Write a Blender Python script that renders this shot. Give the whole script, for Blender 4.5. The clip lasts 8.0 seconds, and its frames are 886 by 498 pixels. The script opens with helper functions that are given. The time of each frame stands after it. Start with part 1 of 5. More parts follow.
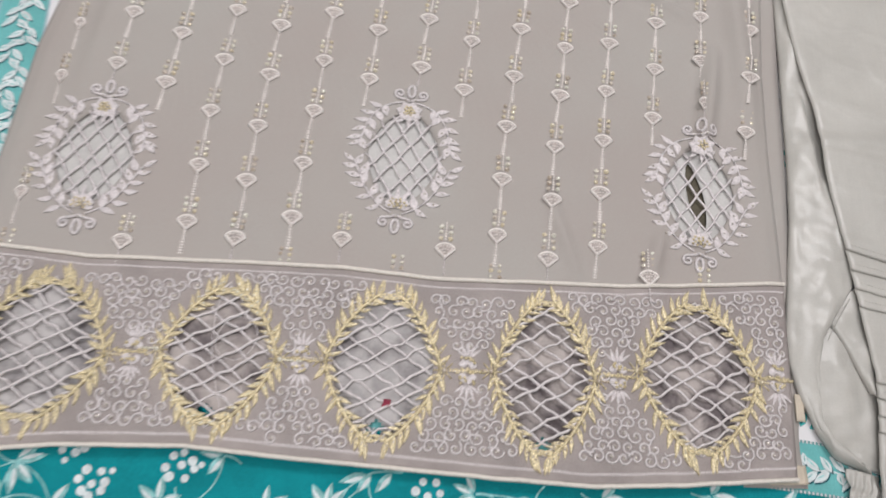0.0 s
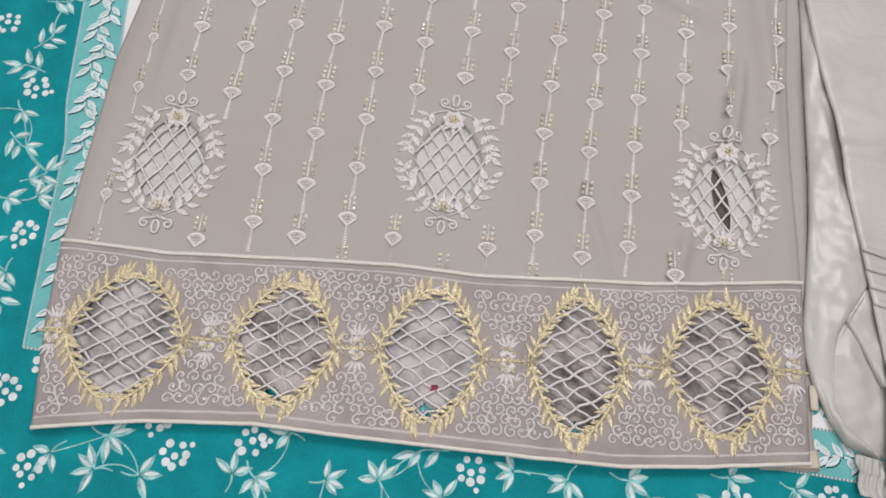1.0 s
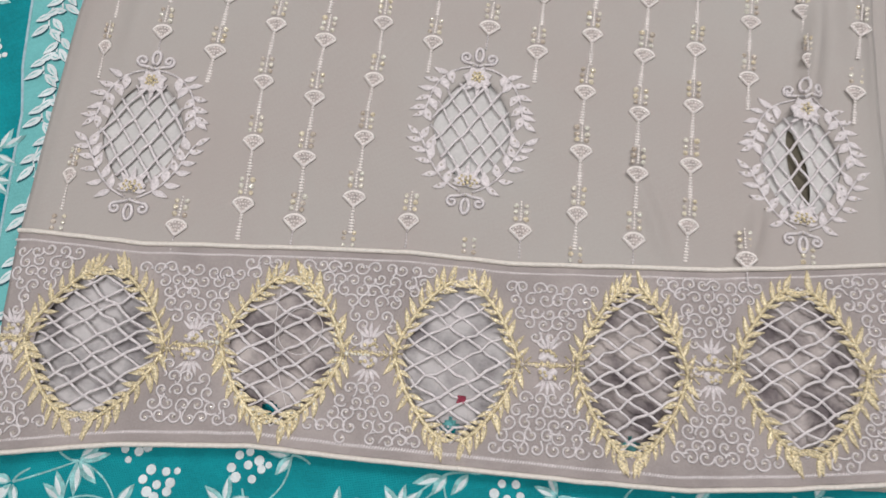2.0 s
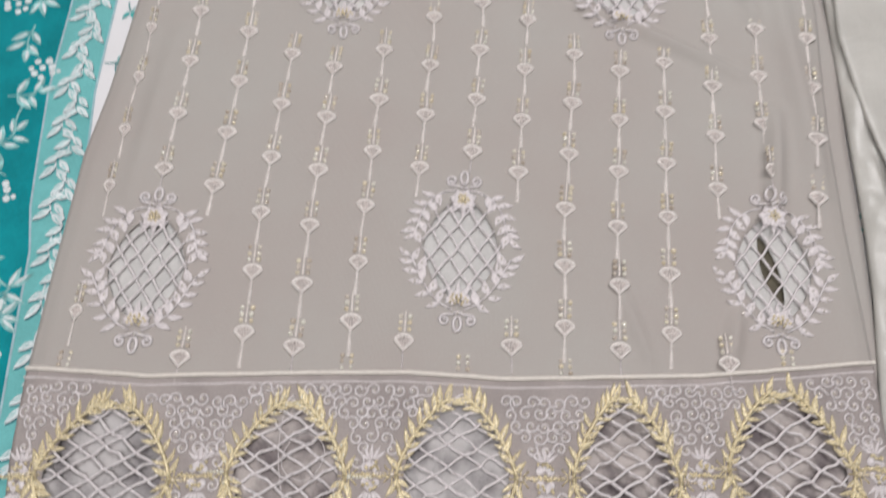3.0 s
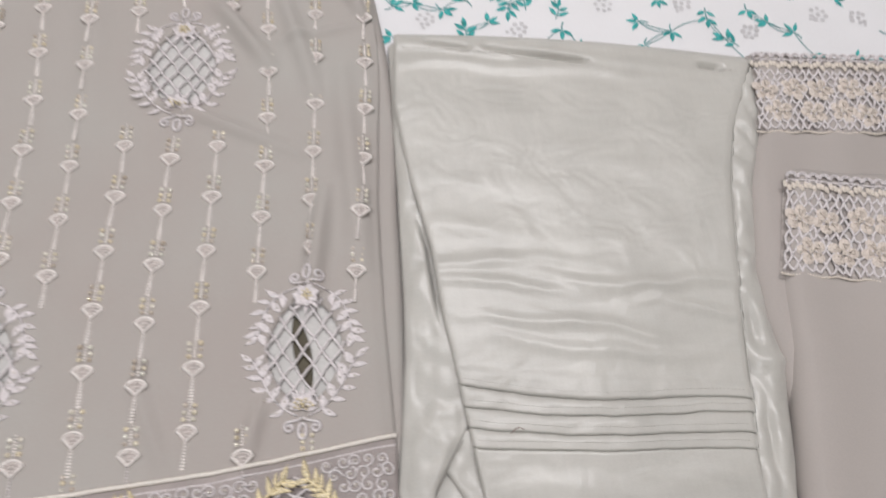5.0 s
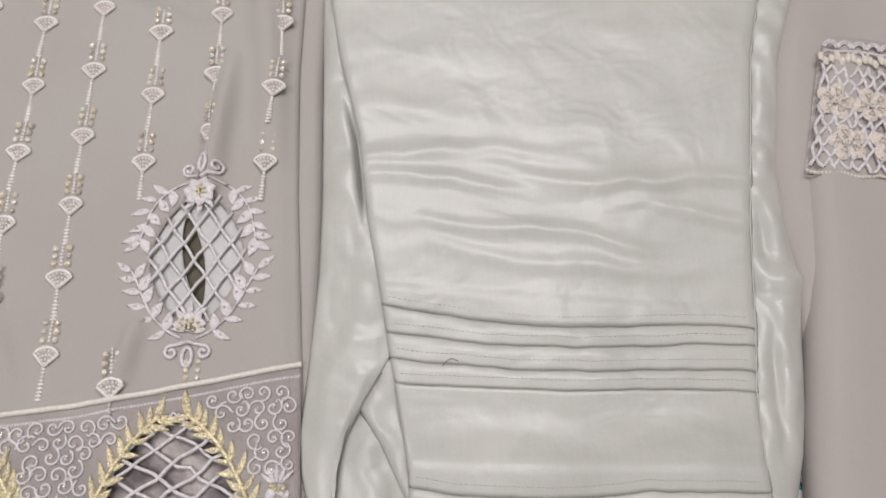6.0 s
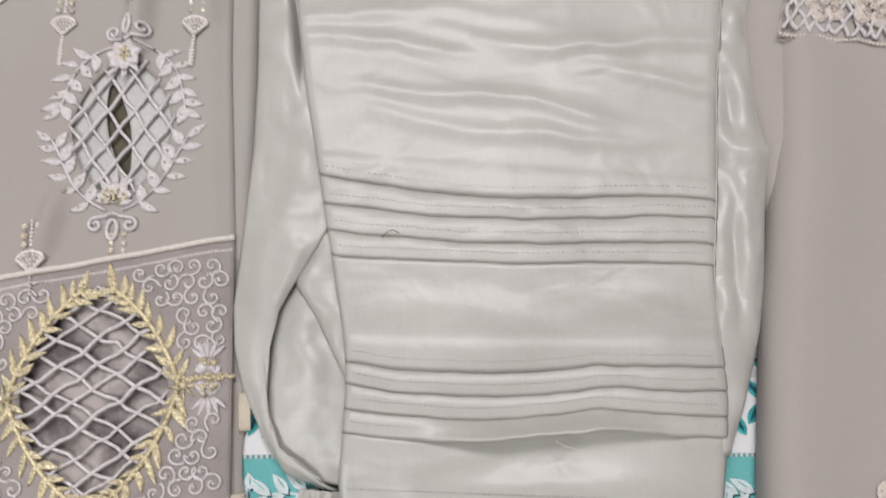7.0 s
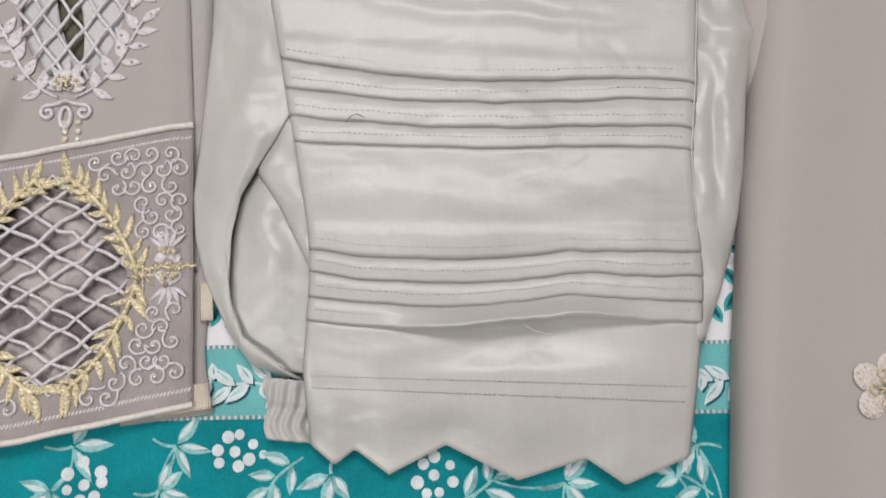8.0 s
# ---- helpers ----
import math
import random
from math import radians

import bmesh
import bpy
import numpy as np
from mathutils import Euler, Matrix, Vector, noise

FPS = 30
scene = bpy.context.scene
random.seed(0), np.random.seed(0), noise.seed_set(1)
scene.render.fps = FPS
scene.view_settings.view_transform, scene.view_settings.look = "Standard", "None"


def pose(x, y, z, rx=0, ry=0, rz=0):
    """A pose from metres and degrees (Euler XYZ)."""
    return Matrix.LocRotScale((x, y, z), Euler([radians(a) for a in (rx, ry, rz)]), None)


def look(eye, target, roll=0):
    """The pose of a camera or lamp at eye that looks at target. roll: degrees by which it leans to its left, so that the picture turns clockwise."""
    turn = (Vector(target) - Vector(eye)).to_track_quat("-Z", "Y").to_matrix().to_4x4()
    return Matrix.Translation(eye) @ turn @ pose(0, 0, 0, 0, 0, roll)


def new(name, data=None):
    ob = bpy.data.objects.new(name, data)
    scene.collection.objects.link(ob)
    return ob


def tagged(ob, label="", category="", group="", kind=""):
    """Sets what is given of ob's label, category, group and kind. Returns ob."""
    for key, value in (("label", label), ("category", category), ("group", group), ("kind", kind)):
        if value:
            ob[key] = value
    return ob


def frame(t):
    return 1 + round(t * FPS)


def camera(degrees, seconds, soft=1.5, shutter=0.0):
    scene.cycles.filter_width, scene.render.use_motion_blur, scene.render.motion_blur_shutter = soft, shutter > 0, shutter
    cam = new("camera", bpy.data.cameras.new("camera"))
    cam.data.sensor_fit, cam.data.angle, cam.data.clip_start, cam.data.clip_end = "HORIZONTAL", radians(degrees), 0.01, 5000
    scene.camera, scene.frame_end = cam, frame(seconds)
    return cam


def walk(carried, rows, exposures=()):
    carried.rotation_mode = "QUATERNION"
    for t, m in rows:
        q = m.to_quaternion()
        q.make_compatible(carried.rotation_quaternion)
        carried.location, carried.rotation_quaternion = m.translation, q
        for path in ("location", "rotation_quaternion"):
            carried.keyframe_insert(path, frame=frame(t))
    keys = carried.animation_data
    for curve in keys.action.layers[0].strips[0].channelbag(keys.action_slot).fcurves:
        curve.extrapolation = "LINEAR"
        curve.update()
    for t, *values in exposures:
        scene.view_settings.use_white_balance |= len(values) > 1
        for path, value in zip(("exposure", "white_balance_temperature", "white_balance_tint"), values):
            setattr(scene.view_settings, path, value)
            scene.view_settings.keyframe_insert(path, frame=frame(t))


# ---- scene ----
import collections

cam = camera(62.1, 8.0, 1.6, 0.4)
PATH = [
    (0, (0.016, 0.001, 0.507), (0.092, 0.735, -1.352), 11.0),
    (0.5, (-0.003, -0.027, 0.56), (0.022, 0.681, -1.31), 7.9),
    (1, (0.001, -0.003, 0.559), (0.008, 0.67, -1.324), 6.4),
    (1.2, (0.002, 0.007, 0.55), (0.01, 0.645, -1.345), 6.4),
    (2.3, (-0.013, 0.047, 0.465), (-0.037, 0.623, -1.45), 1.9),
    (2.5, (-0.015, 0.05, 0.475), (-0.035, 0.674, -1.425), 1.9),
    (3, (-0.011, 0.061, 0.508), (-0.017, 0.831, -1.338), 1.8),
    (3.5, (-0.003, 0.068, 0.556), (0.047, 1.04, -1.191), 2.5),
    (4, (0.05, 0.066, 0.557), (0.225, 1.103, -1.144), 5.3),
    (4.5, (0.163, 0.076, 0.556), (0.404, 1.066, -1.165), 7.6),
    (5, (0.281, 0.087, 0.522), (0.484, 0.957, -1.268), 8.0),
    (5.2, (0.313, 0.106, 0.489), (0.476, 0.925, -1.328), 6.7),
    (6.3, (0.366, 0.116, 0.411), (0.438, 0.736, -1.489), 2.7),
    (6.5, (0.373, 0.105, 0.406), (0.445, 0.7, -1.502), 3.0),
    (7, (0.388, 0.089, 0.386), (0.461, 0.569, -1.554), 4.6),
    (7.5, (0.4, 0.07, 0.371), (0.47, 0.489, -1.584), 5.1),
    (8, (0.402, 0.056, 0.366), (0.468, 0.42, -1.599), 5.7),
]
walk(cam, [(t, look(eye, target, roll)) for t, eye, target, roll in PATH])

# ---- light ----
world = bpy.data.worlds.new("world")
scene.world = world
world.use_nodes = True
world.node_tree.nodes["Background"].inputs[0].default_value = (0.75, 0.78, 0.82, 1)
world.node_tree.nodes["Background"].inputs[1].default_value = 0.3
scene.view_settings.exposure = -0.27


def area_lamp(name, eye, target, sx, sy, watts, colour):
    data = bpy.data.lights.new(name, "AREA")
    data.shape, data.size, data.size_y, data.energy, data.color = "RECTANGLE", sx, sy, watts, colour
    lamp = new(name, data)
    lamp.matrix_world = look(eye, target)
    return lamp


area_lamp("ceiling_lamp_glow", (0.5, 1.05, 1.83), (0.3, 0.45, 0.0), 1.2, 0.5, 28, (1.0, 0.97, 0.99))
area_lamp("ceiling_lamp_glow", (-0.40, -0.25, 1.83), (-0.15, 0.2, 0.0), 1.2, 0.5, 21.8, (1.0, 0.975, 0.99))


# ---- materials ----
def cloth(name, colour, rough=0.85, spec=0.25, vary=0.08, weave=900, bump=0.25, metal=0.0, sheen=0.0, aniso=0.0, second=None, patch=14.0, stops=(0.45, 0.95), grain=0.45, yarn=0.0):
    """Woven cloth: a base colour with slow and fine variation, and a fine thread relief."""
    m = bpy.data.materials.new(name)
    m.use_nodes = True
    n, l = m.node_tree.nodes, m.node_tree.links
    b = n["Principled BSDF"]
    geo = n.new("ShaderNodeNewGeometry")
    slow = n.new("ShaderNodeTexNoise")
    slow.inputs["Scale"].default_value, slow.inputs["Detail"].default_value = patch, 5
    fine = n.new("ShaderNodeTexNoise")
    fine.inputs["Scale"].default_value, fine.inputs["Detail"].default_value = weave * 0.6, 2
    l.new(geo.outputs["Position"], slow.inputs["Vector"])
    l.new(geo.outputs["Position"], fine.inputs["Vector"])
    mixf = n.new("ShaderNodeMath")
    mixf.operation = "MULTIPLY_ADD"
    mixf.inputs[1].default_value = grain
    l.new(fine.outputs["Fac"], mixf.inputs[0])
    l.new(slow.outputs["Fac"], mixf.inputs[2])
    ramp = n.new("ShaderNodeValToRGB")
    lo = second or tuple(c * (1 - 2.2 * vary) for c in colour)
    hi = tuple(min(1, c * (1 + vary)) for c in colour)
    ramp.color_ramp.elements[0].position, ramp.color_ramp.elements[0].color = stops[0], (*lo, 1)
    ramp.color_ramp.elements[1].position, ramp.color_ramp.elements[1].color = stops[1], (*hi, 1)
    l.new(mixf.outputs[0], ramp.inputs[0])
    l.new(ramp.outputs[0], b.inputs["Base Color"])
    b.inputs["Roughness"].default_value, b.inputs["Specular IOR Level"].default_value = rough, spec
    b.inputs["Metallic"].default_value, b.inputs["Sheen Weight"].default_value = metal, sheen
    b.inputs["Anisotropic"].default_value = aniso
    waves = []
    for axis in ("X", "Y"):
        w = n.new("ShaderNodeTexWave")
        w.bands_direction = axis
        w.inputs["Scale"].default_value, w.inputs["Distortion"].default_value = weave / 6.283 * 2, 1.5
        l.new(geo.outputs["Position"], w.inputs["Vector"])
        waves.append(w)
    if yarn:
        # uneven yarns, darker between the threads
        yarns = n.new("ShaderNodeMath")
        l.new(waves[0].outputs["Fac"], yarns.inputs[0])
        l.new(waves[1].outputs["Fac"], yarns.inputs[1])
        span = n.new("ShaderNodeMapRange")
        span.inputs["From Max"].default_value = 2.0
        span.inputs["To Min"].default_value, span.inputs["To Max"].default_value = 1 - yarn, 1 + yarn
        l.new(yarns.outputs[0], span.inputs["Value"])
        mul = n.new("ShaderNodeVectorMath")
        mul.operation = "SCALE"
        l.new(ramp.outputs[0], mul.inputs[0])
        l.new(span.outputs["Result"], mul.inputs["Scale"])
        l.new(mul.outputs[0], b.inputs["Base Color"])
    add = n.new("ShaderNodeMath")
    l.new(waves[0].outputs["Fac"], add.inputs[0])
    l.new(waves[1].outputs["Fac"], add.inputs[1])
    bp = n.new("ShaderNodeBump")
    bp.inputs["Strength"].default_value, bp.inputs["Distance"].default_value = bump, 0.0004
    l.new(add.outputs[0], bp.inputs["Height"])
    l.new(bp.outputs[0], b.inputs["Normal"])
    return m


def thread(name, colour, rough=0.5, metal=0.0, spec=0.5, vary=0.2, scale=500):
    """Twisted embroidery thread: colour that varies from stitch to stitch, with fine ridges."""
    m = bpy.data.materials.new(name)
    m.use_nodes = True
    n, l = m.node_tree.nodes, m.node_tree.links
    b = n["Principled BSDF"]
    geo = n.new("ShaderNodeNewGeometry")
    fine = n.new("ShaderNodeTexNoise")
    fine.inputs["Scale"].default_value, fine.inputs["Detail"].default_value = scale, 3
    l.new(geo.outputs["Position"], fine.inputs["Vector"])
    ramp = n.new("ShaderNodeValToRGB")
    ramp.color_ramp.elements[0].position, ramp.color_ramp.elements[0].color = 0.3, (*(c * (1 - vary) for c in colour), 1)
    ramp.color_ramp.elements[1].position, ramp.color_ramp.elements[1].color = 0.7, (*(min(1, c * (1 + vary * 0.5)) for c in colour), 1)
    l.new(fine.outputs["Fac"], ramp.inputs[0])
    l.new(ramp.outputs[0], b.inputs["Base Color"])
    b.inputs["Roughness"].default_value, b.inputs["Metallic"].default_value, b.inputs["Specular IOR Level"].default_value = rough, metal, spec
    w = n.new("ShaderNodeTexWave")
    w.bands_direction = "DIAGONAL"
    w.inputs["Scale"].default_value, w.inputs["Distortion"].default_value = 330, 5
    l.new(geo.outputs["Position"], w.inputs["Vector"])
    bp = n.new("ShaderNodeBump")
    bp.inputs["Strength"].default_value, bp.inputs["Distance"].default_value = 0.5, 0.0004
    l.new(w.outputs["Fac"], bp.inputs["Height"])
    l.new(bp.outputs[0], b.inputs["Normal"])
    return m


def satin(name, colour):
    """Glossy satin: soft broken sheen from fine crumples that run across the leg, and a faint weave."""
    m = cloth(name, colour, 0.36, 0.45, 0.05, 1500, 0.10, sheen=0.1, patch=22)
    n, l = m.node_tree.nodes, m.node_tree.links
    b = n["Principled BSDF"]
    old = b.inputs["Normal"].links[0].from_node
    geo = n.new("ShaderNodeNewGeometry")
    last = None
    for scale, dist, strength in (((7, 10, 7), 0.0052, 0.7), ((24, 28, 24), 0.0026, 0.7), ((120, 150, 120), 0.00018, 0.7)):
        mp = n.new("ShaderNodeMapping")
        mp.inputs["Scale"].default_value = scale
        mp.inputs["Rotation"].default_value = (0, 0, 0.13)
        tx = n.new("ShaderNodeTexNoise")
        tx.inputs["Scale"].default_value, tx.inputs["Detail"].default_value, tx.inputs["Distortion"].default_value = 1.0, 2, 0.7
        bp = n.new("ShaderNodeBump")
        bp.inputs["Distance"].default_value, bp.inputs["Strength"].default_value = dist, strength
        l.new(geo.outputs["Position"], mp.inputs["Vector"])
        l.new(mp.outputs[0], tx.inputs["Vector"])
        l.new(tx.outputs["Fac"], bp.inputs["Height"])
        if last:
            l.new(last.outputs[0], bp.inputs["Normal"])
        last = bp
    l.new(last.outputs[0], old.inputs["Normal"])
    # slubs: fine streaks along warp and weft
    tone = b.inputs["Base Color"].links[0].from_socket
    for stretch, depth in (((520, 35, 100), 0.014), ((40, 480, 100), 0.010)):
        mp = n.new("ShaderNodeMapping")
        mp.inputs["Scale"].default_value = stretch
        tx = n.new("ShaderNodeTexNoise")
        tx.inputs["Scale"].default_value, tx.inputs["Detail"].default_value = 1.0, 2
        span = n.new("ShaderNodeMapRange")
        span.inputs["From Min"].default_value, span.inputs["From Max"].default_value = 0.3, 0.7
        span.inputs["To Min"].default_value, span.inputs["To Max"].default_value = 1 - depth, 1 + depth
        mul = n.new("ShaderNodeVectorMath")
        mul.operation = "SCALE"
        l.new(geo.outputs["Position"], mp.inputs["Vector"])
        l.new(mp.outputs[0], tx.inputs["Vector"])
        l.new(tx.outputs["Fac"], span.inputs["Value"])
        l.new(tone, mul.inputs[0])
        l.new(span.outputs["Result"], mul.inputs["Scale"])
        tone = mul.outputs[0]
    l.new(tone, b.inputs["Base Color"])
    b.inputs["Coat Weight"].default_value, b.inputs["Coat Roughness"].default_value, b.inputs["Coat IOR"].default_value = 0.20, 0.19, 1.5
    l.new(last.outputs[0], b.inputs["Coat Normal"])
    return m


def paint(name, colour, rough=0.8, vary=0.04, scale=3.0):
    return cloth(name, colour, rough, 0.3, vary, 200, 0.1, patch=scale)


KURTA = cloth("taupe georgette", (0.402, 0.384, 0.360), 0.75, 0.3, 0.05, 1100, 0.25, sheen=0.15, second=(0.404, 0.364, 0.341), patch=6, stops=(0.55, 0.88), grain=0.35)
BANDNET = cloth("mauve taupe net", (0.40, 0.355, 0.342), 0.8, 0.25, 0.10, 1300, 0.5, patch=30)
LINING = cloth("pale grey lining", (0.57, 0.56, 0.545), 0.7, 0.3, 0.08, 1000, 0.2, patch=40)
# the dark second colour of these two paints shade into the folds
BACKNET = cloth("folded net with painted fold shade", (0.46, 0.415, 0.395), 0.8, 0.2, 0.1, 1200, 0.4, second=(0.15, 0.128, 0.132), patch=44, stops=(0.40, 0.66), grain=0.08)
PALENET = cloth("pale folded lining with painted fold shade", (0.47, 0.45, 0.445), 0.75, 0.25, 0.1, 1100, 0.3, second=(0.19, 0.175, 0.18), patch=36, stops=(0.36, 0.60), grain=0.08)
SATIN = satin("pale sage satin", (0.505, 0.492, 0.458))
CHIFFON = cloth("grey taupe chiffon", (0.432, 0.393, 0.370), 0.7, 0.3, 0.03, 1200, 0.2, sheen=0.15, patch=6)
TEAL = cloth("teal printed cotton", (0.005, 0.285, 0.325), 0.85, 0.2, 0.15, 1000, 0.6, patch=25, yarn=0.22)
AQUA = cloth("aqua printed cotton", (0.18, 0.53, 0.53), 0.85, 0.2, 0.08, 1000, 0.5, patch=25, yarn=0.12)
WHITE = cloth("white printed cotton", (0.78, 0.775, 0.79), 0.85, 0.2, 0.02, 1000, 0.3, patch=10)
PRINTWHITE = cloth("white leaf print", (0.72, 0.79, 0.80), 0.85, 0.2, 0.11, 1000, 0.4, patch=80)
PRINTPALE = cloth("pale teal leaf print", (0.30, 0.60, 0.60), 0.85, 0.2, 0.25, 1000, 0.4, patch=120)
PRINTTEAL = cloth("teal leaf print", (0.06, 0.42, 0.42), 0.85, 0.2, 0.25, 1000, 0.4, patch=140)
PRINTPALE_GREEN = cloth("mid teal leaf print", (0.09, 0.42, 0.40), 0.85, 0.2, 0.25, 1000, 0.4, patch=140)
PRINTSTEM = cloth("grey teal stem print", (0.16, 0.36, 0.37), 0.85, 0.2, 0.2, 1000, 0.4, patch=140)
PRINTLINE = cloth("pale woven line", (0.38, 0.55, 0.60), 0.85, 0.2, 0.1, 1000, 0.4, patch=140)
PRINTDARK = cloth("dark teal shade print", (0.02, 0.11, 0.14), 0.85, 0.2, 0.15, 1000, 0.4, patch=100)
PRINTGREY = cloth("grey berry print", (0.62, 0.61, 0.62), 0.85, 0.2, 0.08, 1000, 0.4, patch=80)
SILVER = thread("lilac white thread", (0.73, 0.685, 0.69), 0.42, 0.0, 0.6, 0.2)
CREAM = thread("cream piping thread", (0.77, 0.72, 0.66), 0.55, 0.0, 0.4, 0.12)
GOLD = thread("pale gold thread", (0.80, 0.67, 0.43), 0.32, 0.2, 0.6, 0.6, 900)
BLUSH = thread("cream lace thread", (0.74, 0.67, 0.595), 0.5, 0.05, 0.5, 0.16)
SEQUIN = thread("gold sequin", (0.95, 0.87, 0.75), 0.2, 0.15, 0.8, 0.4, 700)


def tint_each(m, tints):
    """Lets each piece take one of several tints."""
    n, l = m.node_tree.nodes, m.node_tree.links
    b = n["Principled BSDF"]
    info = n.new("ShaderNodeObjectInfo")
    ramp = n.new("ShaderNodeValToRGB")
    ramp.color_ramp.interpolation = "CONSTANT"
    while len(ramp.color_ramp.elements) < len(tints):
        ramp.color_ramp.elements.new(0.5)
    for k, c in enumerate(tints):
        ramp.color_ramp.elements[k].position, ramp.color_ramp.elements[k].color = k / len(tints), (*c, 1)
    mix = n.new("ShaderNodeMix")
    mix.data_type, mix.blend_type = "RGBA", "MULTIPLY"
    mix.inputs[0].default_value = 1.0
    l.new(info.outputs["Random"], ramp.inputs[0])
    l.new(b.inputs["Base Color"].links[0].from_socket, mix.inputs[6])
    l.new(ramp.outputs[0], mix.inputs[7])
    l.new(mix.outputs[2], b.inputs["Base Color"])


tint_each(SEQUIN, ((1.0, 0.97, 0.95), (0.97, 0.88, 0.74), (0.72, 0.64, 0.60), (1.0, 0.94, 0.84), (0.84, 0.77, 0.76), (1.0, 1.0, 1.0)))
BEAD = thread("smoky bead", (0.72, 0.66, 0.60), 0.15, 0.25, 0.7, 0.5, 700)
FANTHREAD = thread("cream white thread", (0.90, 0.845, 0.81), 0.40, 0.0, 0.6, 0.14)
LEAFTHREAD = thread("soft silver leaf thread", (0.715, 0.665, 0.67), 0.42, 0.0, 0.6, 0.24)
LACETHREAD = thread("rosy lace petal thread", (0.71, 0.63, 0.565), 0.5, 0.0, 0.5, 0.22, 650)
DARKTHREAD = thread("shadow stitch thread", (0.30, 0.29, 0.26), 0.7, 0.0, 0.3, 0.2)
TRIM = cloth("cream cuff trim", (0.68, 0.60, 0.49), 0.7, 0.3, 0.06, 900, 0.6, patch=60)
PLASTER = paint("warm white plaster", (0.72, 0.70, 0.67))
FLOORTILE = paint("beige floor tile", (0.45, 0.41, 0.36), 0.5)
WOOD = paint("brown bed wood", (0.16, 0.09, 0.05), 0.5, 0.2, 20)


# ---- building helpers ----
def surface(name, verts, faces, mats, parent=None, label="", smooth=True, slots=None, thick=0.0):
    """One mesh object from points and faces, under parent where one is given."""
    me = bpy.data.meshes.new(name)
    me.from_pydata(verts, [], faces)
    for m in (mats if isinstance(mats, (list, tuple)) else [mats]):
        me.materials.append(m)
    if slots:
        me.polygons.foreach_set("material_index", slots)
    if smooth:
        me.polygons.foreach_set("use_smooth", [True] * len(me.polygons))
    me.update()
    ob = new(name, me)
    if parent:
        ob.parent = parent
    if label:
        tagged(ob, label)
    if thick:
        mod = ob.modifiers.new("thickness", "SOLIDIFY")
        mod.thickness, mod.offset = thick, -1
    return ob


def sheet_grid(nu, nv, f, keep=None):
    """Points and faces of a grid; f(u, v) gives a point, keep(centre) tells which faces stay."""
    verts = [f(i / nu, j / nv) for j in range(nv + 1) for i in range(nu + 1)]
    faces = []
    for j in range(nv):
        for i in range(nu):
            a = j * (nu + 1) + i
            q = (a, a + 1, a + nu + 2, a + nu + 1)
            if keep is None or keep([sum(verts[k][c] for k in q) / 4 for c in range(3)]):
                faces.append(q)
    return verts, faces


def piece(*lists):
    """Joins several (verts, faces) into one."""
    verts, faces = [], []
    for v, f in lists:
        k = len(verts)
        verts += v
        faces += [tuple(a + k for a in q) for q in f]
    return verts, faces


def tube(points, r, sides=5, taper=0.0):
    """A thread along points, thinner towards its ends by taper."""
    verts, faces = [], []
    p = [Vector(q) for q in points]
    n = len(p)
    for i in range(n):
        d = (p[min(i + 1, n - 1)] - p[max(i - 1, 0)]).normalized()
        side = d.cross(Vector((0, 0, 1)))
        side = side.normalized() if side.length > 1e-6 else Vector((1, 0, 0))
        up = side.cross(d)
        rr = r * (1 - taper * abs(2 * i / max(1, n - 1) - 1))
        for k in range(sides):
            a = 2 * math.pi * k / sides
            verts.append(tuple(p[i] + rr * (math.cos(a) * side + math.sin(a) * up)))
    for i in range(n - 1):
        for k in range(sides):
            a, b = i * sides + k, i * sides + (k + 1) % sides
            faces.append((a, b, b + sides, a + sides))
    faces.append(tuple(range(sides)))
    faces.append(tuple(range((n - 1) * sides, n * sides))[::-1])
    return verts, faces


def leaf_outline(x, y, angle, length, width, n=5):
    """The outline of a pointed leaf from (x, y) along angle (radians)."""
    c, s = math.cos(angle), math.sin(angle)
    pts = [(t / n, width * math.sin(math.pi * (t / n) ** 0.8) / 2) for t in range(n + 1)] + [(t / n, -width * math.sin(math.pi * (t / n) ** 0.8) / 2) for t in range(n - 1, 0, -1)]
    return [(x + c * length * a - s * b, y + s * length * a + c * b) for a, b in pts]


def disc(x, y, r, n=10):
    return [(x + r * math.cos(2 * math.pi * k / n), y + r * math.sin(2 * math.pi * k / n)) for k in range(n)]


def domed(outline, h, lift=None, z=0.0):
    """A padded stitched shape: an outline with a raised middle."""
    n = len(outline)
    cx, cy = sum(p[0] for p in outline) / n, sum(p[1] for p in outline) / n
    g = lift or (lambda x, y: 0.0)
    verts = [(x, y, g(x, y) + z) for x, y in outline]
    verts += [(cx + (x - cx) * 0.6, cy + (y - cy) * 0.6, g(x, y) + z + h * 0.85) for x, y in outline]
    verts.append((cx, cy, g(cx, cy) + z + h))
    faces = [(k, (k + 1) % n, n + (k + 1) % n, n + k) for k in range(n)] + [(n + k, n + (k + 1) % n, 2 * n) for k in range(n)]
    return verts, faces


def bead_at(x, y, z, r):
    """A small faceted bead or sequin boss."""
    v = [(x + r * math.cos(a), y + r * math.sin(a), z) for a in (0, 1.05, 2.09, 3.14, 4.19, 5.24)]
    v += [(x + 0.6 * r * math.cos(a + 0.5), y + 0.6 * r * math.sin(a + 0.5), z + 0.7 * r) for a in (0, 1.05, 2.09, 3.14, 4.19, 5.24)]
    v.append((x, y, z + 0.85 * r))
    return v, [(k, (k + 1) % 6, 6 + (k + 1) % 6, 6 + k) for k in range(6)] + [(6 + k, 6 + (k + 1) % 6, 12) for k in range(6)]


